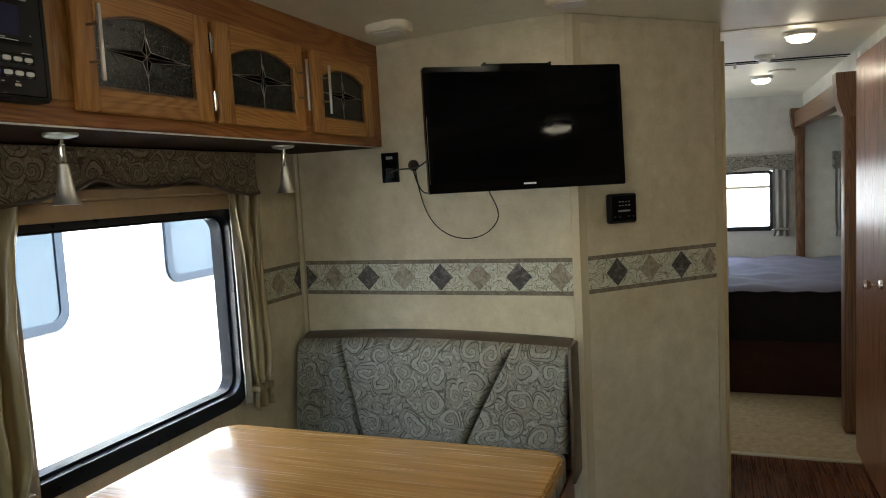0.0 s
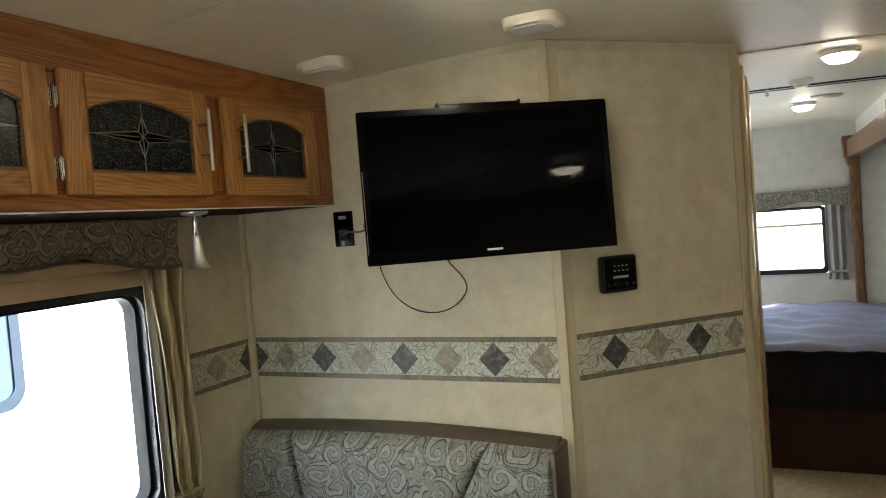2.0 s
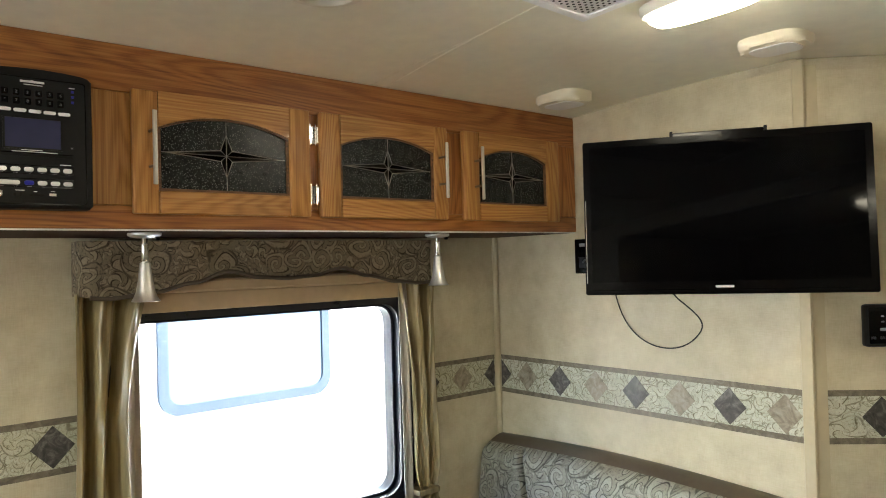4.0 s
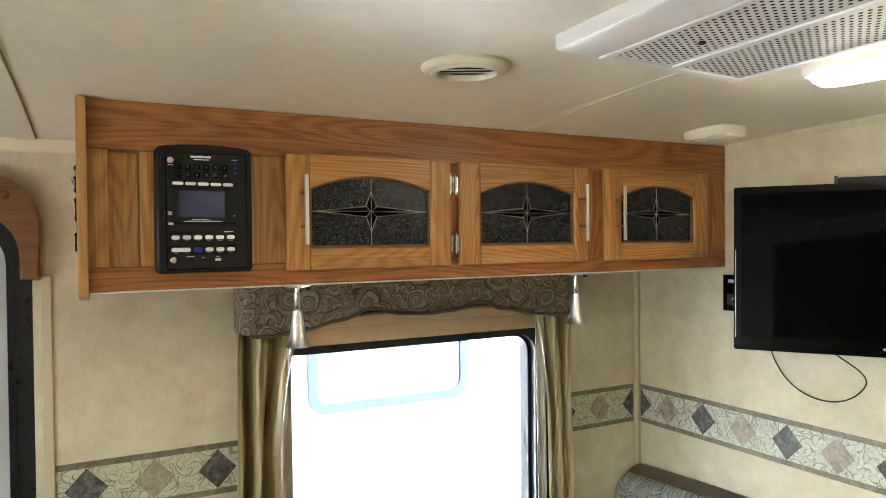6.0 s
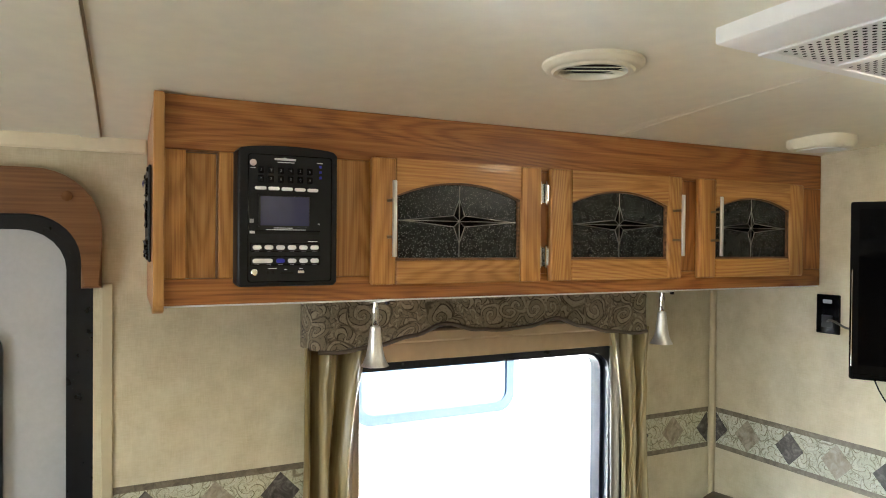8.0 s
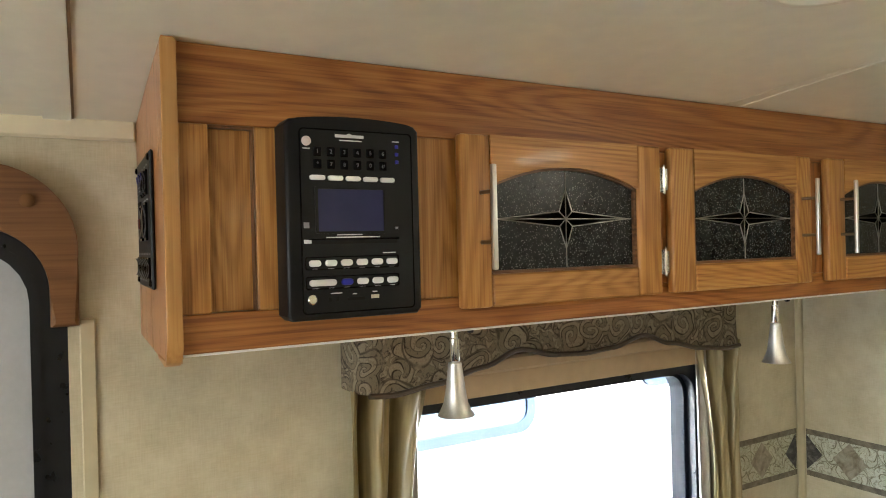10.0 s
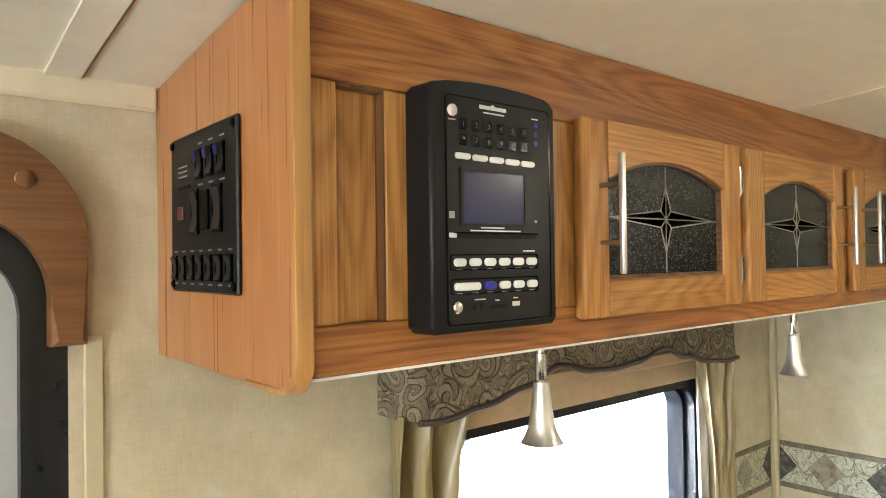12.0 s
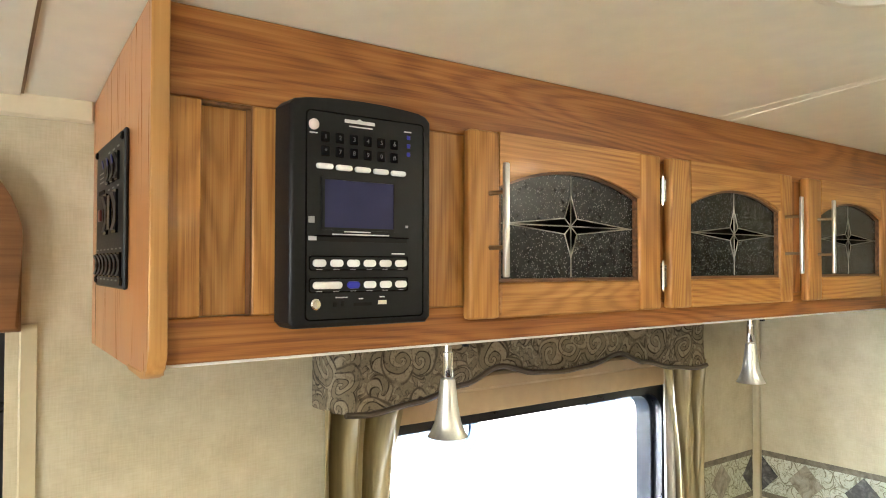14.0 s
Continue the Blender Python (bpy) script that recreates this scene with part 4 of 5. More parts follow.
pl = nb()
for y0, y1, z in ((0.920, 0.952, 1.8195), (0.8985, 0.976, 1.6912), (0.914, 0.95, 1.6945), (0.9975, 1.0085, 1.8215), (0.98, 0.999, 1.6692), (0.869, 0.879, 1.807), (0.903, 0.919, 1.6175), (0.934, 0.940, 1.6155), (0.963, 0.970, 1.617)):
    box(pl, (F, y0, z - 0.0007), (F + 0.0004, y1, z + 0.0007))
for k in range(6):
    for z in (1.650, 1.6245):
        box(pl, (F, 0.878 + 0.0222 * k, z - 0.0006), (F + 0.0004, 0.886 + 0.0222 * k, z + 0.0006))
tagged(part("print", pl, print_m, ws, "small white printing"), kind="stuff")
part("badge", prism(nb(), [(0.914, 1.8232), (0.955, 1.8232), (0.955, 1.8272), (0.938, 1.8272), (0.934, 1.8292), (0.930, 1.8272), (0.914, 1.8272)], "x", F, F + 0.0006), print_m, ws, "white maker's badge")


def lettering(name, text, size, m, material, parent):
    cu = bpy.data.curves.new(name, "FONT")
    cu.body, cu.size, cu.extrude, cu.align_x, cu.align_y = text, size, 0.0002, "CENTER", "CENTER"
    tmp = bpy.data.objects.new(name, cu)
    me = bpy.data.meshes.new_from_object(tmp)
    bpy.data.objects.remove(tmp)
    me.transform(m)
    me.materials.append(material)
    ob = new(name, me)
    ob.parent = parent
    ob.matrix_parent_inverse = Matrix.Translation(-home(parent))
    return ob


FACE_X = Matrix(((0, 0, 1, 0), (1, 0, 0, 0), (0, 1, 0, 0), (0, 0, 0, 1)))
for r_, row in enumerate(("123456", "*7890#")):
    for k, ch in enumerate(row):
        y, z = 0.8885 + 0.0188 * k, 1.8035 - 0.0165 * r_
        lettering("key_digit", ch, 0.0075, Matrix.Translation((F + 0.0024, y, z)) @ FACE_X, key_print, ws)

# ---- breaker and switch panel on the cabinet's side ----
sp = thing("switch_panel", (-1.453, Y0, 1.625), "black breaker and switch panel with rocker switches", "switch panel")
PY = Y0 - 0.006
P0, P1, Q0, Q1 = -1.562, -1.345, 1.626, 1.817


def spart(name, bm, material, parent, label=""):
    lean(bm)
    return part(name, bm, material, parent, label)


spart("plate", box(nb(), (P0, PY, Q0), (P1, Y0 - 0.0005, Q1), 0.002), black_m, sp)
for x in (P0 + 0.009, P1 - 0.009):
    for z in (Q0 + 0.009, Q1 - 0.009):
        spart("screw", lathe(nb(), [(0.005, 0.0), (0.005, -0.002), (0.003, -0.0035)], (x, PY, z), 12, "y"), gloss_m, sp)


def rocker(x, z, w, h, material, rim=True):
    if rim:
        spart("rocker_frame", ring(nb(), rrect(x - w * 0.62, z - h * 0.58, x + w * 0.62, z + h * 0.58, 0.001, 2), rrect(x - w * 0.5, z - h * 0.5, x + w * 0.5, z + h * 0.5, 0.001, 2), "y", PY - 0.003, PY), gloss_m, sp)
    prof = [(PY, z - h / 2)] + [(PY - 0.0075 + 0.0055 * math.sin(math.pi * (0.12 + 0.80 * i / 8)), z - h / 2 + h * i / 8) for i in range(9)] + [(PY, z + h / 2)]
    spart("rocker", prism(nb(), prof, "x", x - w / 2, x + w / 2), material, sp)


for k in range(3):
    rocker(-1.455 + 0.034 * k, 1.776, 0.017, 0.030, black_m)
    spart("window", prism(nb(), [(PY - 0.0068, 1.7785), (PY - 0.0075, 1.7785), (PY - 0.0091, 1.7885), (PY - 0.0082, 1.7885)], "x", -1.460 + 0.034 * k, -1.450 + 0.034 * k), indigo_m, sp, "small blue indicator window")
for x, w in ((-1.470, 0.019), (-1.398, 0.022)):
    rocker(x, 1.721, w, 0.046, grey_dark)
spart("toggle_guard", box(nb(), (-1.446, PY - 0.004, 1.699), (-1.424, PY, 1.744), 0.001), gloss_m, sp)
for k in range(7):
    rocker(-1.545 + 0.030 * k, 1.655, 0.014, 0.026, grey_dark)
spart("pilot_lamp", box(nb(), (-1.530, PY - 0.003, 1.714), (-1.512, PY, 1.730), 0.001), red_m, sp, "red pilot lamp")
spart("indicator_slot", box(nb(), (-1.534, PY - 0.0015, 1.750), (-1.488, PY, 1.755)), hole_m, sp)
pm = nb()
for k in range(7):
    box(pm, (-1.550 + 0.030 * k, PY - 0.0004, 1.674), (-1.539 + 0.030 * k, PY, 1.676))
    box(pm, (-1.550 + 0.030 * k, PY - 0.0004, 1.635), (-1.539 + 0.030 * k, PY, 1.637))
for k in range(3):
    box(pm, (-1.461 + 0.034 * k, PY - 0.0004, 1.799), (-1.447 + 0.034 * k, PY, 1.801))
    box(pm, (-1.461 + 0.034 * k, PY - 0.0004, 1.751), (-1.447 + 0.034 * k, PY, 1.753))
for k in range(3):
    box(pm, (-1.532, PY - 0.0004, 1.766 + 0.006 * k), (-1.500, PY, 1.7675 + 0.006 * k))
tagged(spart("print", pm, grey_print, sp, "small grey printing"), kind="stuff")


def bell_lamp(y):
    """A swivel reading lamp: round base, thin stem, flared bell shade."""
    x, z = -1.353, ZB - 0.0005
    g = thing("reading_lamp", (x, y, z), "brushed nickel bell-shaped lamp under the cabinet", "lamp", "lamps under the overhead cabinet")
    part("base", lathe(nb(), [(0.037, 0.0), (0.037, -0.005), (0.031, -0.009), (0.012, -0.012)], (x, y, z), 28), nickel, g)
    part("switch", box(nb(), (x + 0.01, y + 0.018, z - 0.017), (x + 0.02, y + 0.028, z - 0.008), 0.002), black_m, g, "small black switch")
    part("stem", lathe(nb(), [(0.0065, -0.011), (0.0065, -0.024), (0.0085, -0.026), (0.0085, -0.062), (0.0065, -0.066)], (x, y, z), 18), chrome, g)
    part("shade", lathe(nb(), [(0.006, -0.066), (0.0115, -0.068), (0.0135, -0.085), (0.0165, -0.11), (0.021, -0.135), (0.0275, -0.150), (0.032, -0.1565), (0.0305, -0.157), (0.026, -0.150), (0.019, -0.132), (0.014, -0.10), (0.0, -0.085)], (x, y, z), 32), nickel, g)


bell_lamp(1.184)
bell_lamp(2.053)

# ---- television on its swing arm ----
TVC = Vector((-0.612, 2.400, 1.565))
TVW, TVH = 0.700, 0.415
ang = math.atan2(2.587 - 2.214, -0.318 + 0.893)
tv = thing("television", TVC, "black flat-screen television tilted on a swing arm", "television")
TVM = Matrix.Translation(TVC) @ Matrix.Rotation(ang, 4, "Z") @ Matrix.Rotation(radians(-2.6), 4, "X")


def tvpart(name, bm, material, label=""):
    bm.transform(TVM)
    return part(name, bm, material, tv, label)


# local: x along the screen, -y towards the room, z up
hw, hh = TVW / 2, TVH / 2
tvpart("bezel", ring(nb(), rrect(-hw, -hh, hw, hh, 0.006), rrect(-hw + 0.018, -hh + 0.034, hw - 0.018, hh - 0.018, 0.002), "y", -0.014, 0.012), gloss_m)
tvpart("screen", box(nb(), (-hw + 0.0175, -0.0115, -hh + 0.0335), (hw - 0.0175, 0.004, hh - 0.0175)), screen_m, "dark glossy screen")
tvpart("chin_strip", box(nb(), (-hw + 0.01, -0.0165, -hh + 0.004), (hw - 0.01, -0.0142, -hh + 0.013), 0.001), gloss_m)
tvpart("back_shell", box(nb(), (-hw + 0.02, 0.0125, -hh + 0.03), (hw - 0.02, 0.045, hh - 0.03), 0.012, 2), black_m)
tvpart("badge", box(nb(), (-0.022, -0.0150, -hh + 0.0165), (0.022, -0.0142, -hh + 0.0225)), print_m, "silver maker's badge")
# chrome sliver added as the gleam along the left bezel edge
tvpart("side_gleam_strip", box(nb(), (-hw + 0.0035, -0.0155, -hh + 0.03), (-hw + 0.0055, -0.0142, hh - 0.16), 0.0005), chrome, "thin chrome strip standing in for an edge gleam")
tvpart("mount_bar", box(nb(), (-0.115, 0.047, -0.11), (0.115, 0.075, hh + 0.022), 0.003), gloss_m, "black mounting bracket above the set")
for x in (-0.118, 0.118):
    tvpart("mount_rail", box(nb(), (x - 0.004, 0.046, -0.12), (x + 0.004, 0.080, hh + 0.026), 0.001), black_m)
an = TVM @ Vector((0.0, 0.076, -0.04))
part("arm", tube(nb(), [tuple(an), (-0.66, TY - 0.035, an.z)], 0.014, 10), black_m, tv, "black swing arm")
part("wall_plate", box(nb(), (-0.72, TY - 0.030, 1.44), (-0.60, TY - 0.0005, 1.66), 0.004), black_m, tv)

op = thing("wall_outlet", (-1.2075, TY, 1.465), "black wall plate with a media socket", "outlet")
part("plate", box(nb(), (-1.244, TY - 0.010, 1.406), (-1.171, TY - 0.0005, 1.523), 0.003, 2), gloss_m, op)
part("socket", box(nb(), (-1.225, TY - 0.0125, 1.425), (-1.19, TY - 0.0102, 1.462), 0.001), black_m, op)
part("label", box(nb(), (-1.222, TY - 0.0108, 1.497), (-1.194, TY - 0.0101, 1.508)), grey_print, op)
gr = thing("cable_grommet", (-1.109, TY, 1.468), "round brown cable grommet in the wall", "grommet")
part("flange", lathe(nb(), [(0.022, 0.0), (0.022, -0.006), (0.016, -0.010), (0.0, -0.008)], (-1.109, TY - 0.0005, 1.468), 20, "y"), plain("grommet_brown", (0.05, 0.022, 0.014), 0.4), gr)


def droop(p, q, low, n=24):
    pts = []
    for i in range(n + 1):
        t = i / n
        a = Vector(p).lerp(Vector(q), t)
        s = math.sin(math.pi * t) ** 0.75
        a.z = a.z * (1 - s) + low * s
        pts.append(tuple(a))
    return pts


tc = TVM @ Vector((-hw + 0.21, 0.03, -hh + 0.02))
cb1 = thing("tv_cable", (-1.0, TY, 1.18), "thin black cable hanging in a loop under the television", "cable")
loop = []
for i in range(41):
    t = i / 40
    x = -1.10 + (tc.x + 1.10) * (t - 0.09 * math.sin(2 * math.pi * t))
    top = 1.462 + (tc.z - 1.462) * t
    z = top - (top - 1.178) * math.sin(math.pi * t ** 1.12) ** 0.70
    y = TY - 0.010 - max(0.0, (t - 0.8) / 0.2) ** 2 * (TY - 0.010 - tc.y)
    loop.append((x, y, z))
part("wire", tube(nb(), loop, 0.0021, 8), black_m, cb1)
cb2 = thing("media_cable", (-1.17, TY, 1.44), "black cable from wall plate to television", "cable")
part("wire", tube(nb(), droop((-1.205, TY - 0.014, 1.444), tuple(TVM @ Vector((-hw + 0.03, 0.03, -0.06))), 1.452), 0.003, 8), black_m, cb2)
cb3 = thing("power_cable", (-1.1, TY, 1.4), "black power cable from the grommet to the television", "cable")
part("wire", tube(nb(), droop((-1.109, TY - 0.012, 1.466), tuple(TVM @ Vector((-hw + 0.05, 0.02, -hh + 0.02))), 1.36), 0.0028, 8), black_m, cb3)

# black control box on the slanted wall
ctl = thing("control_box", on_slant(0.215, 1.268, 0.0), "black wall control box with small lights", "control box")


def slab_slant(bm, u0, u1, z0, z1, d0, d1, bev=0.0):
    u0, u1 = (0.134 + (u - 0.148) * 0.9 for u in (u0, u1))
    box(bm, (u0, -d1, z0), (u1, -d0, z1), bev, 2)
    bm.transform(Matrix.Translation((*A0, 0)) @ Matrix.Rotation(math.atan2(AD.y, AD.x), 4, "Z"))
    return bm


part("case", slab_slant(nb(), 0.148, 0.283, 1.211, 1.321, 0.0005, 0.030, 0.008), black_m, ctl)
part("face", slab_slant(nb(), 0.156, 0.275, 1.221, 1.313, 0.0302, 0.0325, 0.001), gloss_m, ctl)
for r_ in range(2):
    for k in range(4):
        part("indicator", slab_slant(nb(), 0.188 + 0.016 * k, 0.196 + 0.016 * k, 1.289 - 0.014 * r_, 1.293 - 0.014 * r_, 0.0327, 0.0337), grey_print, ctl)
part("badge", slab_slant(nb(), 0.185, 0.245, 1.254, 1.261, 0.0327, 0.0333), grey_print, ctl, "pale script badge")
for u in (0.166, 0.19, 0.235, 0.262):
    part("button", slab_slant(nb(), u - 0.007, u + 0.007, 1.233, 1.239, 0.0327, 0.0345, 0.001), grey_dark, ctl)

# ---- dinette ----
bn = thing("dinette_bench", (-1.08, 2.3, 0.0), "dinette bench with grey scroll-patterned upholstery", "bench")
part("base", box(nb(), (WX + 0.004, 2.02, 0.0), (-0.525, TY - 0.004, 0.30), 0.004), leaf_z, bn, "wooden bench box")
part("seat", box(nb(), (WX + 0.006, 1.96, 0.302), (-0.520, 2.44, 0.425), 0.03, 4), seat_m, bn, "scroll-patterned seat cushion")


def pad(name, tl, tr, bl, br, bulge):
    """A puffed panel between four upper and lower x places."""
    def f(u, v):
        u = 0.5 - 0.5 * math.cos(math.pi * u)
        x = (tl + (tr - tl) * u) * (1 - v) + (bl + (br - bl) * u) * v
        crown = 0.018 * math.sin(math.pi * min(1, max(0, (x + 1.62) / 1.1)))
        z = (0.782 + crown) + (0.405 - 0.782 - crown) * v
        e = min(u, 1 - u)
        k = (1 - max(0, 1 - e / 0.055) ** 2.0) * (1 - max(0, 1 - min(v, 1 - v) / 0.12) ** 2.2)
        return (x, 2.500 - 0.045 * v - bulge * k ** 0.5, z)
    return part(name, sheet(nb(), f, 36, 24, (0, 0.05, 0)), sofa_m, bn)


pad("back_panel", -1.622, -1.435, -1.630, -1.325, 0.045)
pad("back_panel", -1.4338, -0.7122, -1.3238, -0.9122, 0.050)
pad("back_panel", -0.711, -0.508, -0.911, -0.520, 0.045)


def hood(u, v):
    x = -1.625 + 1.115 * u
    crown = 0.020 * math.sin(math.pi * u)
    a = radians(100 * v)
    return (x, 2.552 - 0.050 * math.cos(a) * (1 - 0.6 * v) + 0.02 * v, 0.772 + crown + 0.026 * math.sin(a) + 0.004)


part("top_roll", sheet(nb(), hood, 30, 8, (0, 0.004, -0.012)), brown_vinyl, bn, "brown vinyl top edge")
part("back_board", box(nb(), (-1.622, 2.548, 0.31), (-0.508, 2.576, 0.785), 0.004), brown_vinyl, bn)
part("end_panel", box(nb(), (-0.507, 2.44, 0.30), (-0.492, 2.578, 0.795), 0.006, 2), brown_vinyl, bn, "brown vinyl end panel")

tbl = thing("dinette_table", (-0.83, 1.27, 0.0), "oak-look dinette table with a rounded edge", "table")
TX0, TX1, TY0, TY1, TZ = -1.31, -0.355, 0.95, 1.605, 0.75
bm = prism(nb(), rrect(TX0, TY0, TX1, TY1, 0.04), "z", TZ - 0.034, TZ)
bmesh.ops.bevel(bm, geom=[e for e in bm.edges if min(v.co.z for v in e.verts) > TZ - 0.001], offset=0.008, segments=3, affect="EDGES", profile=0.5)
part("tabletop", bm, table_x, tbl)
part("edge_band", ring(nb(), rrect(TX0 - 0.004, TY0 - 0.004, TX1 + 0.004, TY1 + 0.004, 0.044), rrect(TX0, TY0, TX1, TY1, 0.04), "z", TZ - 0.036, TZ - 0.008), table_x, tbl)
for x in (-1.1, -0.6):
    part("leg", lathe(nb(), [(0.10, 0.001), (0.10, 0.008), (0.032, 0.02), (0.032, TZ - 0.06), (0.08, TZ - 0.045), (0.08, TZ - 0.0345)], (x, 1.27, 0.0), 24), chrome, tbl)

# ---- ceiling fixtures ----


def speaker(x, y, lower):
    z = cz(x) - lower
    s = thing("ceiling_speaker", (x, y, z), "white rounded-square ceiling speaker", "speaker", "ceiling speakers")
    bm = prism(nb(), rrect(x - 0.078, y - 0.068, x + 0.078, y + 0.068, 0.048), "z", z - 0.025, z + 0.006 + lower)
    bmesh.ops.bevel(bm, geom=[e for e in bm.edges if max(v.co.z for v in e.verts) < z - 0.02], offset=0.015, segments=4, affect="EDGES", profile=0.5)
    part("housing", bm, cream_m, s)
    part("grille", prism(nb(), rrect(x - 0.055, y - 0.045, x + 0.055, y + 0.045, 0.030), "z", z - 0.0272, z - 0.0252), white_m, s)


speaker(-1.067, 2.328, 0.004)
speaker(-0.440, 2.360, 0.0)


def dome(x, y, z, r=0.075, material=lens_m, label="round white ceiling lamp, lit"):
    d = thing("ceiling_lamp", (x, y, z), label, "lamp", "ceiling lamps")
    part("base", lathe(nb(), [(r * 1.1, 0.006), (r * 1.12, -0.008), (r * 1.02, -0.018), (r * 0.9, -0.020)], (x, y, z), 28), white_m, d)
    part("lens", lathe(nb(), [(r * 0.9, -0.0205), (r * 0.86, -0.030), (r * 0.6, -0.042), (0.0, -0.047)], (x, y, z), 28), material, d, "glowing frosted lens")




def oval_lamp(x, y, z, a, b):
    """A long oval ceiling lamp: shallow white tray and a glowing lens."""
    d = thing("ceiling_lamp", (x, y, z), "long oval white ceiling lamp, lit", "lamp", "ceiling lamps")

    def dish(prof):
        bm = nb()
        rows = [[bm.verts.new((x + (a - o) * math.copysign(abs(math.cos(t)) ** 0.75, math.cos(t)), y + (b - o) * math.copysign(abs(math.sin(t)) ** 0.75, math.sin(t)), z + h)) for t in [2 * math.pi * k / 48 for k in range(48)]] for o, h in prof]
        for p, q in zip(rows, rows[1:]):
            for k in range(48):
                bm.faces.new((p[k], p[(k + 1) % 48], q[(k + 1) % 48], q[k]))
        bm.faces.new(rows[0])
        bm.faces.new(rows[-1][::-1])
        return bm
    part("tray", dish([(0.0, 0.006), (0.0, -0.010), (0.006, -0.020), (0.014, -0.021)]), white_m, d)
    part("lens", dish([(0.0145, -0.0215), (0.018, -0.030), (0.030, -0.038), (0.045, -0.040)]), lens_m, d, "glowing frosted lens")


oval_lamp(-0.385, 1.945, cz(-0.385), 0.135, 0.062)
# unseen lamp over the kitchen aisle, added to brighten the cabinet's near end
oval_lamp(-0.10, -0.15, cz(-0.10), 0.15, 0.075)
dome(0.338, 3.473, cz(0.338), 0.06)
dome(0.273, 5.02, cz(0.273), 0.06)
dome(0.98, 1.39, 1.86, 0.09)

sd = thing("smoke_detector", (0.235, 4.10, cz(0.235)), "white ceiling smoke detector", "detector")
part("base", lathe(nb(), [(0.05, 0.005), (0.05, -0.012), (0.042, -0.020)], (0.235, 4.10, cz(0.235)), 24), white_m, sd)
part("cap", lathe(nb(), [(0.030, -0.0205), (0.026, -0.034), (0.0, -0.036)], (0.235, 4.10, cz(0.235)), 20), white_m, sd)
tr = thing("curtain_track", (0.3, 4.20, cz(0.3)), "thin dark ceiling track across the hall", "track")
part("track", tube(nb(), [(0.02 + 0.62 * i / 12, 4.20, cz(0.02 + 0.62 * i / 12) - 0.012) for i in range(13)], 0.004, 8), grey_dark, tr)
part("glider", box(nb(), (0.09, 4.193, cz(0.1) - 0.045), (0.105, 4.207, cz(0.1) - 0.014), 0.002), white_m, tr)
v2 = thing("round_vent", (0.372, 4.78, cz(0.372)), "round cream ceiling vent in the bedroom", "vent")
part("ring", lathe(nb(), [(0.075, 0.004), (0.075, -0.006), (0.05, -0.012), (0.0, -0.010)], (0.372, 4.78, cz(0.372)), 28), cream_m, v2)

VC = (-0.772, 1.328, cz(-0.772))
rv = thing("ceiling_vent", VC, "round cream ceiling vent with slats", "vent")
bm = lathe(nb(), [(0.083, 0.004), (0.083, -0.004), (0.078, -0.010), (0.074, -0.0125), (0.068, -0.0125), (0.064, -0.016), (0.056, -0.0155), (0.0535, -0.010), (0.053, 0.004)], VC, 40)
part("ring", bm, cream_m, rv)
part("throat", lathe(nb(), [(0.0532, -0.0045), (0.0532, 0.0035)], VC, 28), hole_m, rv, "dark throat behind the slats")
for k in (-1.5, -0.5, 0.5, 1.5):
    w = math.sqrt(0.0525 ** 2 - (0.0225 * k) ** 2)
    bm = nb()
    box(bm, (-w, -0.0058, -0.0100), (w, 0.0058, -0.0080), 0.0005)
    bm.transform(Matrix.Translation((VC[0], VC[1], VC[2])) @ Matrix.Rotation(radians(62), 4, "Z") @ Matrix.Translation((0, 0.0225 * k, 0)) @ Matrix.Rotation(radians(14), 4, "X"))
    part("slat", bm, cream_m, rv)

ac = thing("air_conditioner", (-0.24, 1.57, 1.95), "white ceiling air conditioner with perforated grilles", "air conditioner")
AX0, AX1, AY0, AY1, AZ = -0.553, 0.11, 1.360, 1.822, 1.944


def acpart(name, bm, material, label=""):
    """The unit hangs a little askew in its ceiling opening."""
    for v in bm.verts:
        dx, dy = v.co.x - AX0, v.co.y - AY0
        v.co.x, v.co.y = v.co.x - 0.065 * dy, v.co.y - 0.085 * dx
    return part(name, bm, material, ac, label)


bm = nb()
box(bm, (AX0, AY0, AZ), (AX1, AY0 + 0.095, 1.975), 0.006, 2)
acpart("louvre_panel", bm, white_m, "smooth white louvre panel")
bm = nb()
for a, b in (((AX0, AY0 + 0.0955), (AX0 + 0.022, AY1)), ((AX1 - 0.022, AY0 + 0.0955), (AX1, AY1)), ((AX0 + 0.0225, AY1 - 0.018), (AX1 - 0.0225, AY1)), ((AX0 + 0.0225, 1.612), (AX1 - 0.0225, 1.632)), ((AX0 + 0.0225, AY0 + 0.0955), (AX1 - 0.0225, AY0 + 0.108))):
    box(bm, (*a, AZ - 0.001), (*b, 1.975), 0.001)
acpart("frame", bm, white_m)
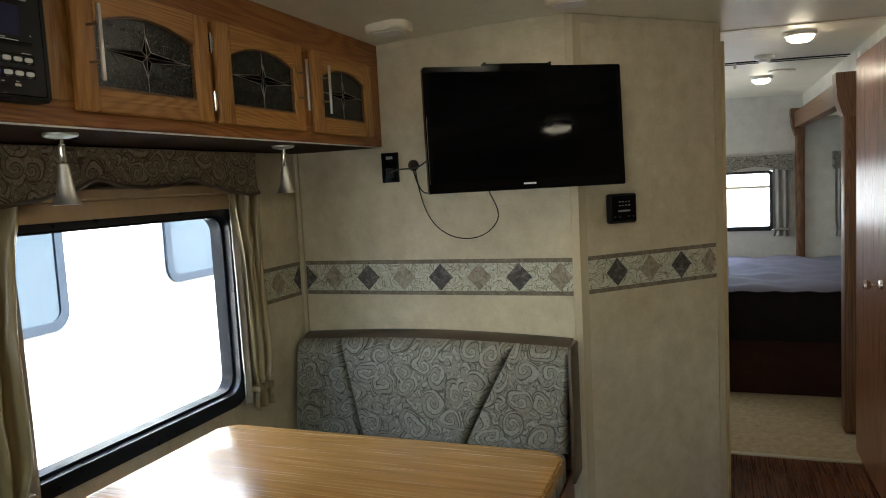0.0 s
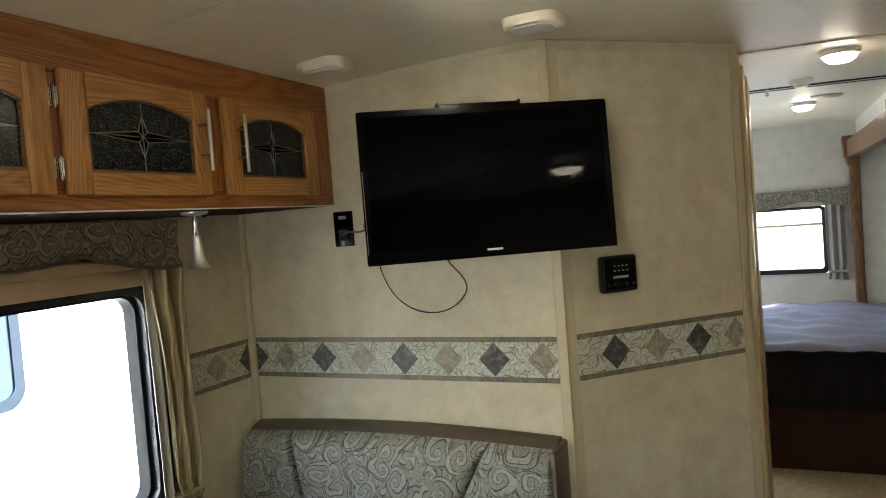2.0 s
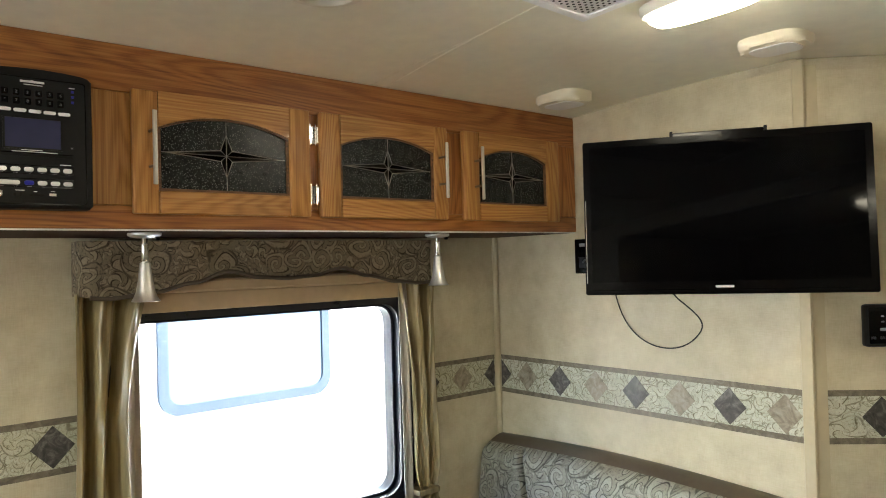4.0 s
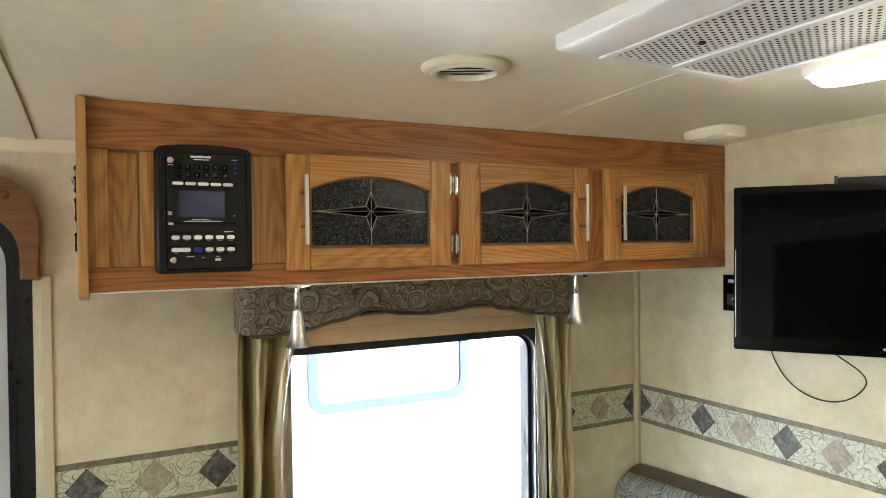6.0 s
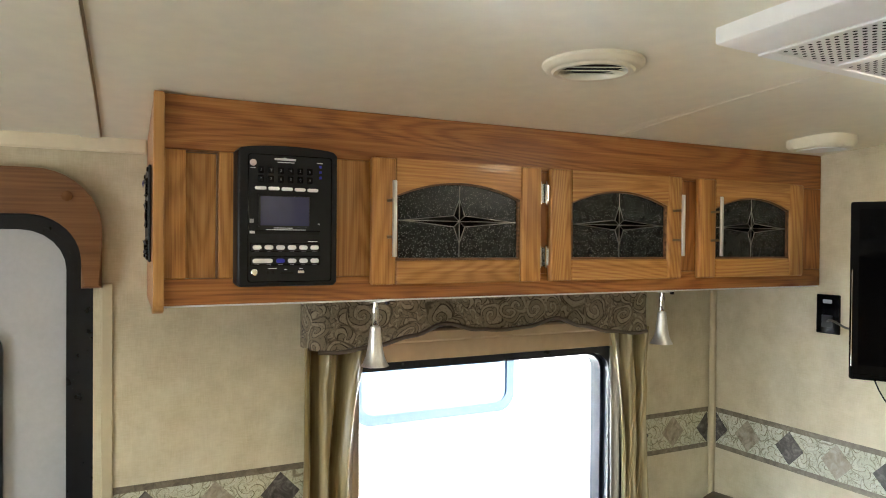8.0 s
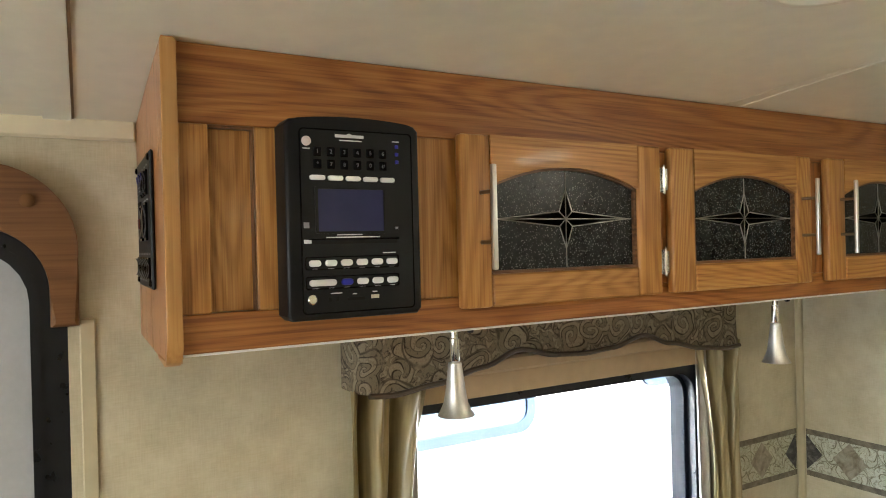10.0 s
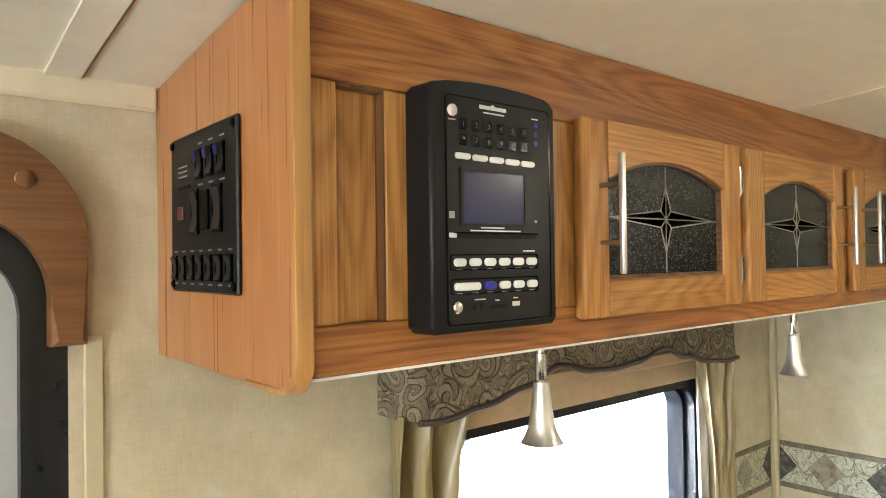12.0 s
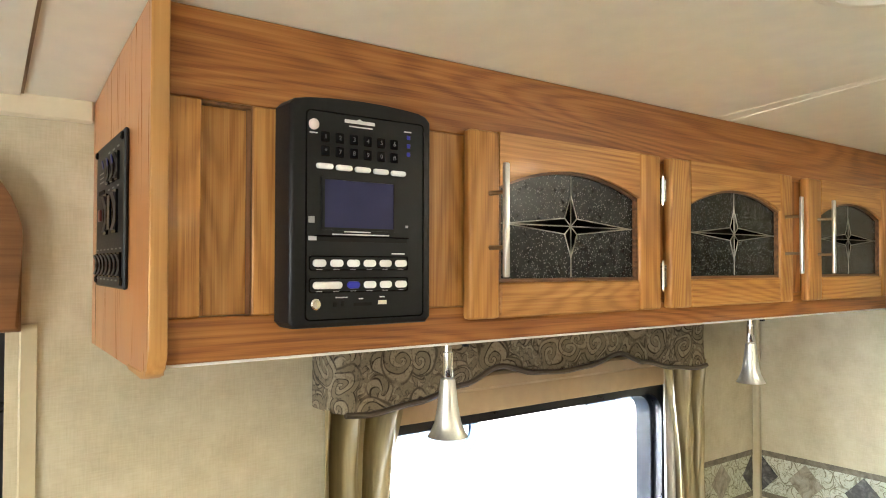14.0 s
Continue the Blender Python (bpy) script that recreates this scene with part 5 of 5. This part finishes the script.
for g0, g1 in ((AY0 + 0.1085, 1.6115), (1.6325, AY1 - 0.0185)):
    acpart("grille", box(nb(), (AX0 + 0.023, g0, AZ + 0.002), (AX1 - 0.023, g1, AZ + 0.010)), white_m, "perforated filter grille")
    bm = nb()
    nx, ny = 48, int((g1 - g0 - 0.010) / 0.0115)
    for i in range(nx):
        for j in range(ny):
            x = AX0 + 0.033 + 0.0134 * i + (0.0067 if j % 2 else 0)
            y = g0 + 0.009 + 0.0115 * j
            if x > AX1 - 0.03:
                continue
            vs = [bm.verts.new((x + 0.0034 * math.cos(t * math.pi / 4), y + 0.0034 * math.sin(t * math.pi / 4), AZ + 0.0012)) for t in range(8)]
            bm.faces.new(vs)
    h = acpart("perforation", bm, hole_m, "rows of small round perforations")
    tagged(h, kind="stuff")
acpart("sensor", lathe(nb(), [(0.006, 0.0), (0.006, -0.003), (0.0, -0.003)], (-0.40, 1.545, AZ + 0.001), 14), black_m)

# ---- hall and pocket door ----
pj = setting("door_2", box(nb(), (-0.005, 3.20, 0.0), (0.016, 3.64, 1.89)), pale_z, "pale oak pocket door, slid open, with its jambs", "door")
part("jamb", box(nb(), (0.0105, 3.10, 0.0), (0.030, 3.27, 1.895), 0.004, 2), pale_z, pj)
part("jamb", box(nb(), (0.0105, 3.34, 0.0), (0.034, 3.655, 1.895), 0.004, 2), pale_z, pj)
part("strike", box(nb(), (0.0165, 3.285, 0.90), (0.0185, 3.30, 0.96)), nickel, pj, "strike plate")
part("latch", box(nb(), (0.0345, 3.57, 0.90), (0.0365, 3.585, 0.96)), white_m, pj, "white latch plate")
ld = setting("door_3", box(nb(), (0.600, 2.98, 0.015), (0.626, 3.79, 1.862), 0.003), leaf_z, "reddish wooden door standing open along the hall", "door")
part("door_handle", lathe(nb(), [(0.022, 0.0), (0.020, -0.008), (0.009, -0.012), (0.008, -0.035), (0.017, -0.042), (0.021, -0.055), (0.015, -0.064), (0.0, -0.066)], (0.5995, 3.24, 0.90), 20, "x"), chrome, ld, "chrome door knob")
setting("trim_hall_white", box(nb(), (0.615, 3.80, 0.0), (0.6495, 3.85, 1.90), 0.004), white_m, "white jamb strip in the hall", "trim")
setting("trim_carpet_edge", box(nb(), (0.012, FLOOR_END - 0.012, -0.011), (0.60, FLOOR_END + 0.012, 0.007), 0.003, 2), tan_trim, "tan carpet edge strip", "trim")

# ---- bedroom ----
fa = thing("slide_fascia", (0.61, 5.2, 0.0), "dark wooden fascia framing the bed slide-out", "fascia")
part("header", box(nb(), (0.575, 4.16, 1.685), (0.648, 6.25, 1.805), 0.006, 2), dark_y, fa)
for y in (4.10, 6.315):
    part("post", box(nb(), (0.59, y - 0.05, 0.006), (0.648, y + 0.05, 1.682), 0.006, 2), dark_z, fa)
    bm = prism(nb(), [(0.648, 1.62), (0.586, 1.62), (0.560, 1.70), (0.552, 1.80), (0.552, 1.835), (0.648, 1.835)], "y", y - 0.058, y + 0.058)
    part("corbel", bm, dark_z, fa, "flared corner block")

bd = thing("bed", (0.7, 5.4, 0.0), "bed with a grey-brown quilted bedspread", "bed")
part("base", box(nb(), (-0.18, 4.68, 0.006), (1.66, 6.20, 0.355), 0.004), bed_box_x, bd, "dark wooden bed box")


def spread(u, v):
    x = -0.26 + 1.90 * u
    y = 4.652 + 1.59 * v
    puff = 0.010 * math.sin(x * 17 + 2.2 * math.sin(y * 5)) + 0.007 * math.sin(y * 23 + x * 6)
    e = min(1.0, v / 0.06)
    return (x, y, 0.615 + 0.055 * math.sin(e * math.pi / 2) + puff)


part("bedspread", sheet(nb(), spread, 60, 44, (0, 0, -0.012)), spread_m, bd, "grey quilted bedspread")


def skirt(u, v):
    x = -0.26 + 1.90 * u
    return (x, 4.640 + 0.010 * math.sin(x * 26) * v + 0.006 * math.sin(x * 61) - 0.02 * math.sin(v * 2.5), 0.640 - 0.293 * v)


part("skirt", sheet(nb(), skirt, 80, 8, (0, 0.012, 0)), spread_dark, bd, "dark brown hanging side")
part("mattress", box(nb(), (-0.2, 4.68, 0.357), (1.62, 6.2, 0.60), 0.03, 2), spread_dark, bd)
part("piping", tube(nb(), [(-0.26 + 1.9 * i / 40, 4.632 + 0.003 * math.sin(i), 0.640 + 0.004 * math.sin(i * 1.7)) for i in range(41)], 0.008, 8), spread_dark, bd)

fr = setting("window_2", ring(nb(), rrect(*RWIN, 0.03), rrect(RWIN[0] + 0.03, RWIN[1] + 0.035, RWIN[2] - 0.025, RWIN[3] - 0.02, 0.02), "y", RY - 0.012, RY + 0.05), gasket_m, "black-framed rear bedroom window", "window")
part("cross_bar", box(nb(), (RWIN[0] + 0.02, RY + 0.005, 1.220), (RWIN[2] - 0.02, RY + 0.03, 1.240), 0.003), batten_m, fr, "pale cross bar")
g2 = part("pane", box(nb(), (RWIN[0] + 0.01, RY + 0.032, RWIN[1] + 0.01), (RWIN[2] - 0.01, RY + 0.036, RWIN[3] - 0.01)), pane_m, fr)
g2.visible_shadow = False


def bed_curtain(x0, x1, y, val0, val1, grp):
    c = thing("bedroom_curtain", ((x0 + x1) / 2, y, 0.83), "grey gathered bedroom curtain", "curtain", grp)

    def f(u, v):
        pinch = 1 - 0.22 * math.exp(-((v - 0.9) / 0.06) ** 2)
        return ((x0 + x1) / 2 + (u - 0.5) * (x1 - x0) * pinch, y - 0.035 + 0.012 * math.sin(u * 16), 1.37 - 0.545 * v)
    part("drape", sheet(nb(), f, 30, 14, (0, 0.004, 0)), shade_m, c)
    part("tie", box(nb(), (x0 + 0.012, y - 0.055, 0.872), (x1 - 0.012, y - 0.018, 0.89), 0.004), shade_m, c)
    w = thing("bedroom_valance", ((val0 + val1) / 2, y, 1.37), "pale scroll-patterned bedroom valance", "valance", grp)

    def g(u, v):
        lo = 1.372 - 0.022 * math.cos(u * 12.5)
        return (val0 + (val1 - val0) * u, y - 0.075, 1.485 + (lo - 1.485) * v)
    part("face", sheet(nb(), g, 40, 4, (0, 0.012, 0)), bed_val_m, w)
    for x in (val0, val1 - 0.01):
        part("return", box(nb(), (x, y - 0.062, 1.36), (x + 0.01, y - 0.001, 1.485), 0.002), bed_val_m, w)


bed_curtain(0.425, 0.560, RY, -0.55, 0.57, "rear window curtains")
bed_curtain(0.86, 0.955, 6.30, 0.84, 1.50, "slide window curtains")

# ---- outside ----
setting("ground", box(nb(), (-1500, -1500, -1.0), (1500, 1500, -0.75)), ground_m, "gravel lot", "ground")
tl = thing("neighbour_trailer", (-4.5, 2.5, -0.75), "white travel trailer parked close by", "trailer")
NXW = -3.2
bm = nb()
prof = rrect(-5.6, -0.35, NXW, 2.35, 0.14)
prism(bm, [(x, z) for x, z in prof], "y", -5.0, 9.0)
part("body", bm, trailer_m, tl)
part("skirt", box(nb(), (-5.55, -4.9, -0.62), (NXW - 0.04, 8.9, -0.352)), trailer_frame, tl)
for y in (0.6, 1.7):
    part("wheel", lathe(nb(), [(0.1, 0.0), (0.3, 0.005), (0.34, 0.05), (0.34, 0.18), (0.3, 0.2)], (NXW - 0.22, y, -0.41), 28, "x"), black_m, tl)
for w in ((1.80, 0.74, 2.75, 1.42), (3.49, 0.86, 4.25, 1.50), (-1.2, 0.75, -0.2, 1.42), (6.0, 0.75, 7.0, 1.42)):
    fr_ = part("window", ring(nb(), rrect(*w, 0.10), rrect(w[0] + 0.05, w[1] + 0.05, w[2] - 0.05, w[3] - 0.05, 0.07), "x", NXW, NXW + 0.02), trailer_frame, tl, "pale-framed window")
    ob = meshed("pane", prism(nb(), rrect(w[0] + 0.045, w[1] + 0.045, w[2] - 0.045, w[3] - 0.045, 0.072), "x", NXW + 0.001, NXW + 0.010), trailer_glass)
    ob.parent = fr_


def swoosh(y0, z0, y1, z1, t):
    pts_t, pts_b = [], []
    for i in range(17):
        f = i / 16
        y = y0 + (y1 - y0) * f
        z = z0 + (z1 - z0) * (f ** 1.6)
        h = t * math.sin(math.pi * f) ** 0.8 + 0.001
        pts_t.append((y, z + h))
        pts_b.append((y, z - h))
    bm = nb()
    lo = [bm.verts.new((NXW + 0.004, *p)) for p in pts_b]
    hi = [bm.verts.new((NXW + 0.004, *p)) for p in pts_t]
    for i in range(16):
        bm.faces.new((lo[i], lo[i + 1], hi[i + 1], hi[i]))
    part("decal", bm, decal_m, tl, "pale grey swoosh decal")


swoosh(3.0, 1.10, 3.42, 1.30, 0.018)
swoosh(2.0, 1.12, 2.7, 0.95, 0.012)
swoosh(2.85, 0.62, 3.45, 0.80, 0.010)
swoosh(2.2, 0.52, 2.9, 0.60, 0.012)
swoosh(3.3, 0.66, 4.0, 0.55, 0.010)

# ---- hall floor planks ----
fl = bpy.data.objects["floor"]
PW, PL = 0.127, 1.15
rng = random.Random(4)
shared = {}
for i in range(18):
    x0 = -1.64 + PW * i
    if x0 > 0.62:
        break
    x1 = min(x0 + PW, 0.648)
    y = -0.6 - rng.random() * PL
    while y < FLOOR_END - 0.012:
        ya, yb = max(y, -0.6), min(y + PL, FLOOR_END - 0.013)
        y += PL
        if yb - ya < 0.05:
            continue
        key = (round(x1 - x0, 4), round(yb - ya, 3))
        if key not in shared:
            b_ = box(nb(), (0, 0, -0.0115), (key[0] - 0.0012, key[1] - 0.0012, 0.0), 0.0012)
            me_ob = meshed("plank", b_, plank_y)
            shared[key] = me_ob.data
            bpy.data.objects.remove(me_ob)
        o_ = new("plank", shared[key])
        o_.location = (x0, ya, 0.0)
        o_.parent = fl
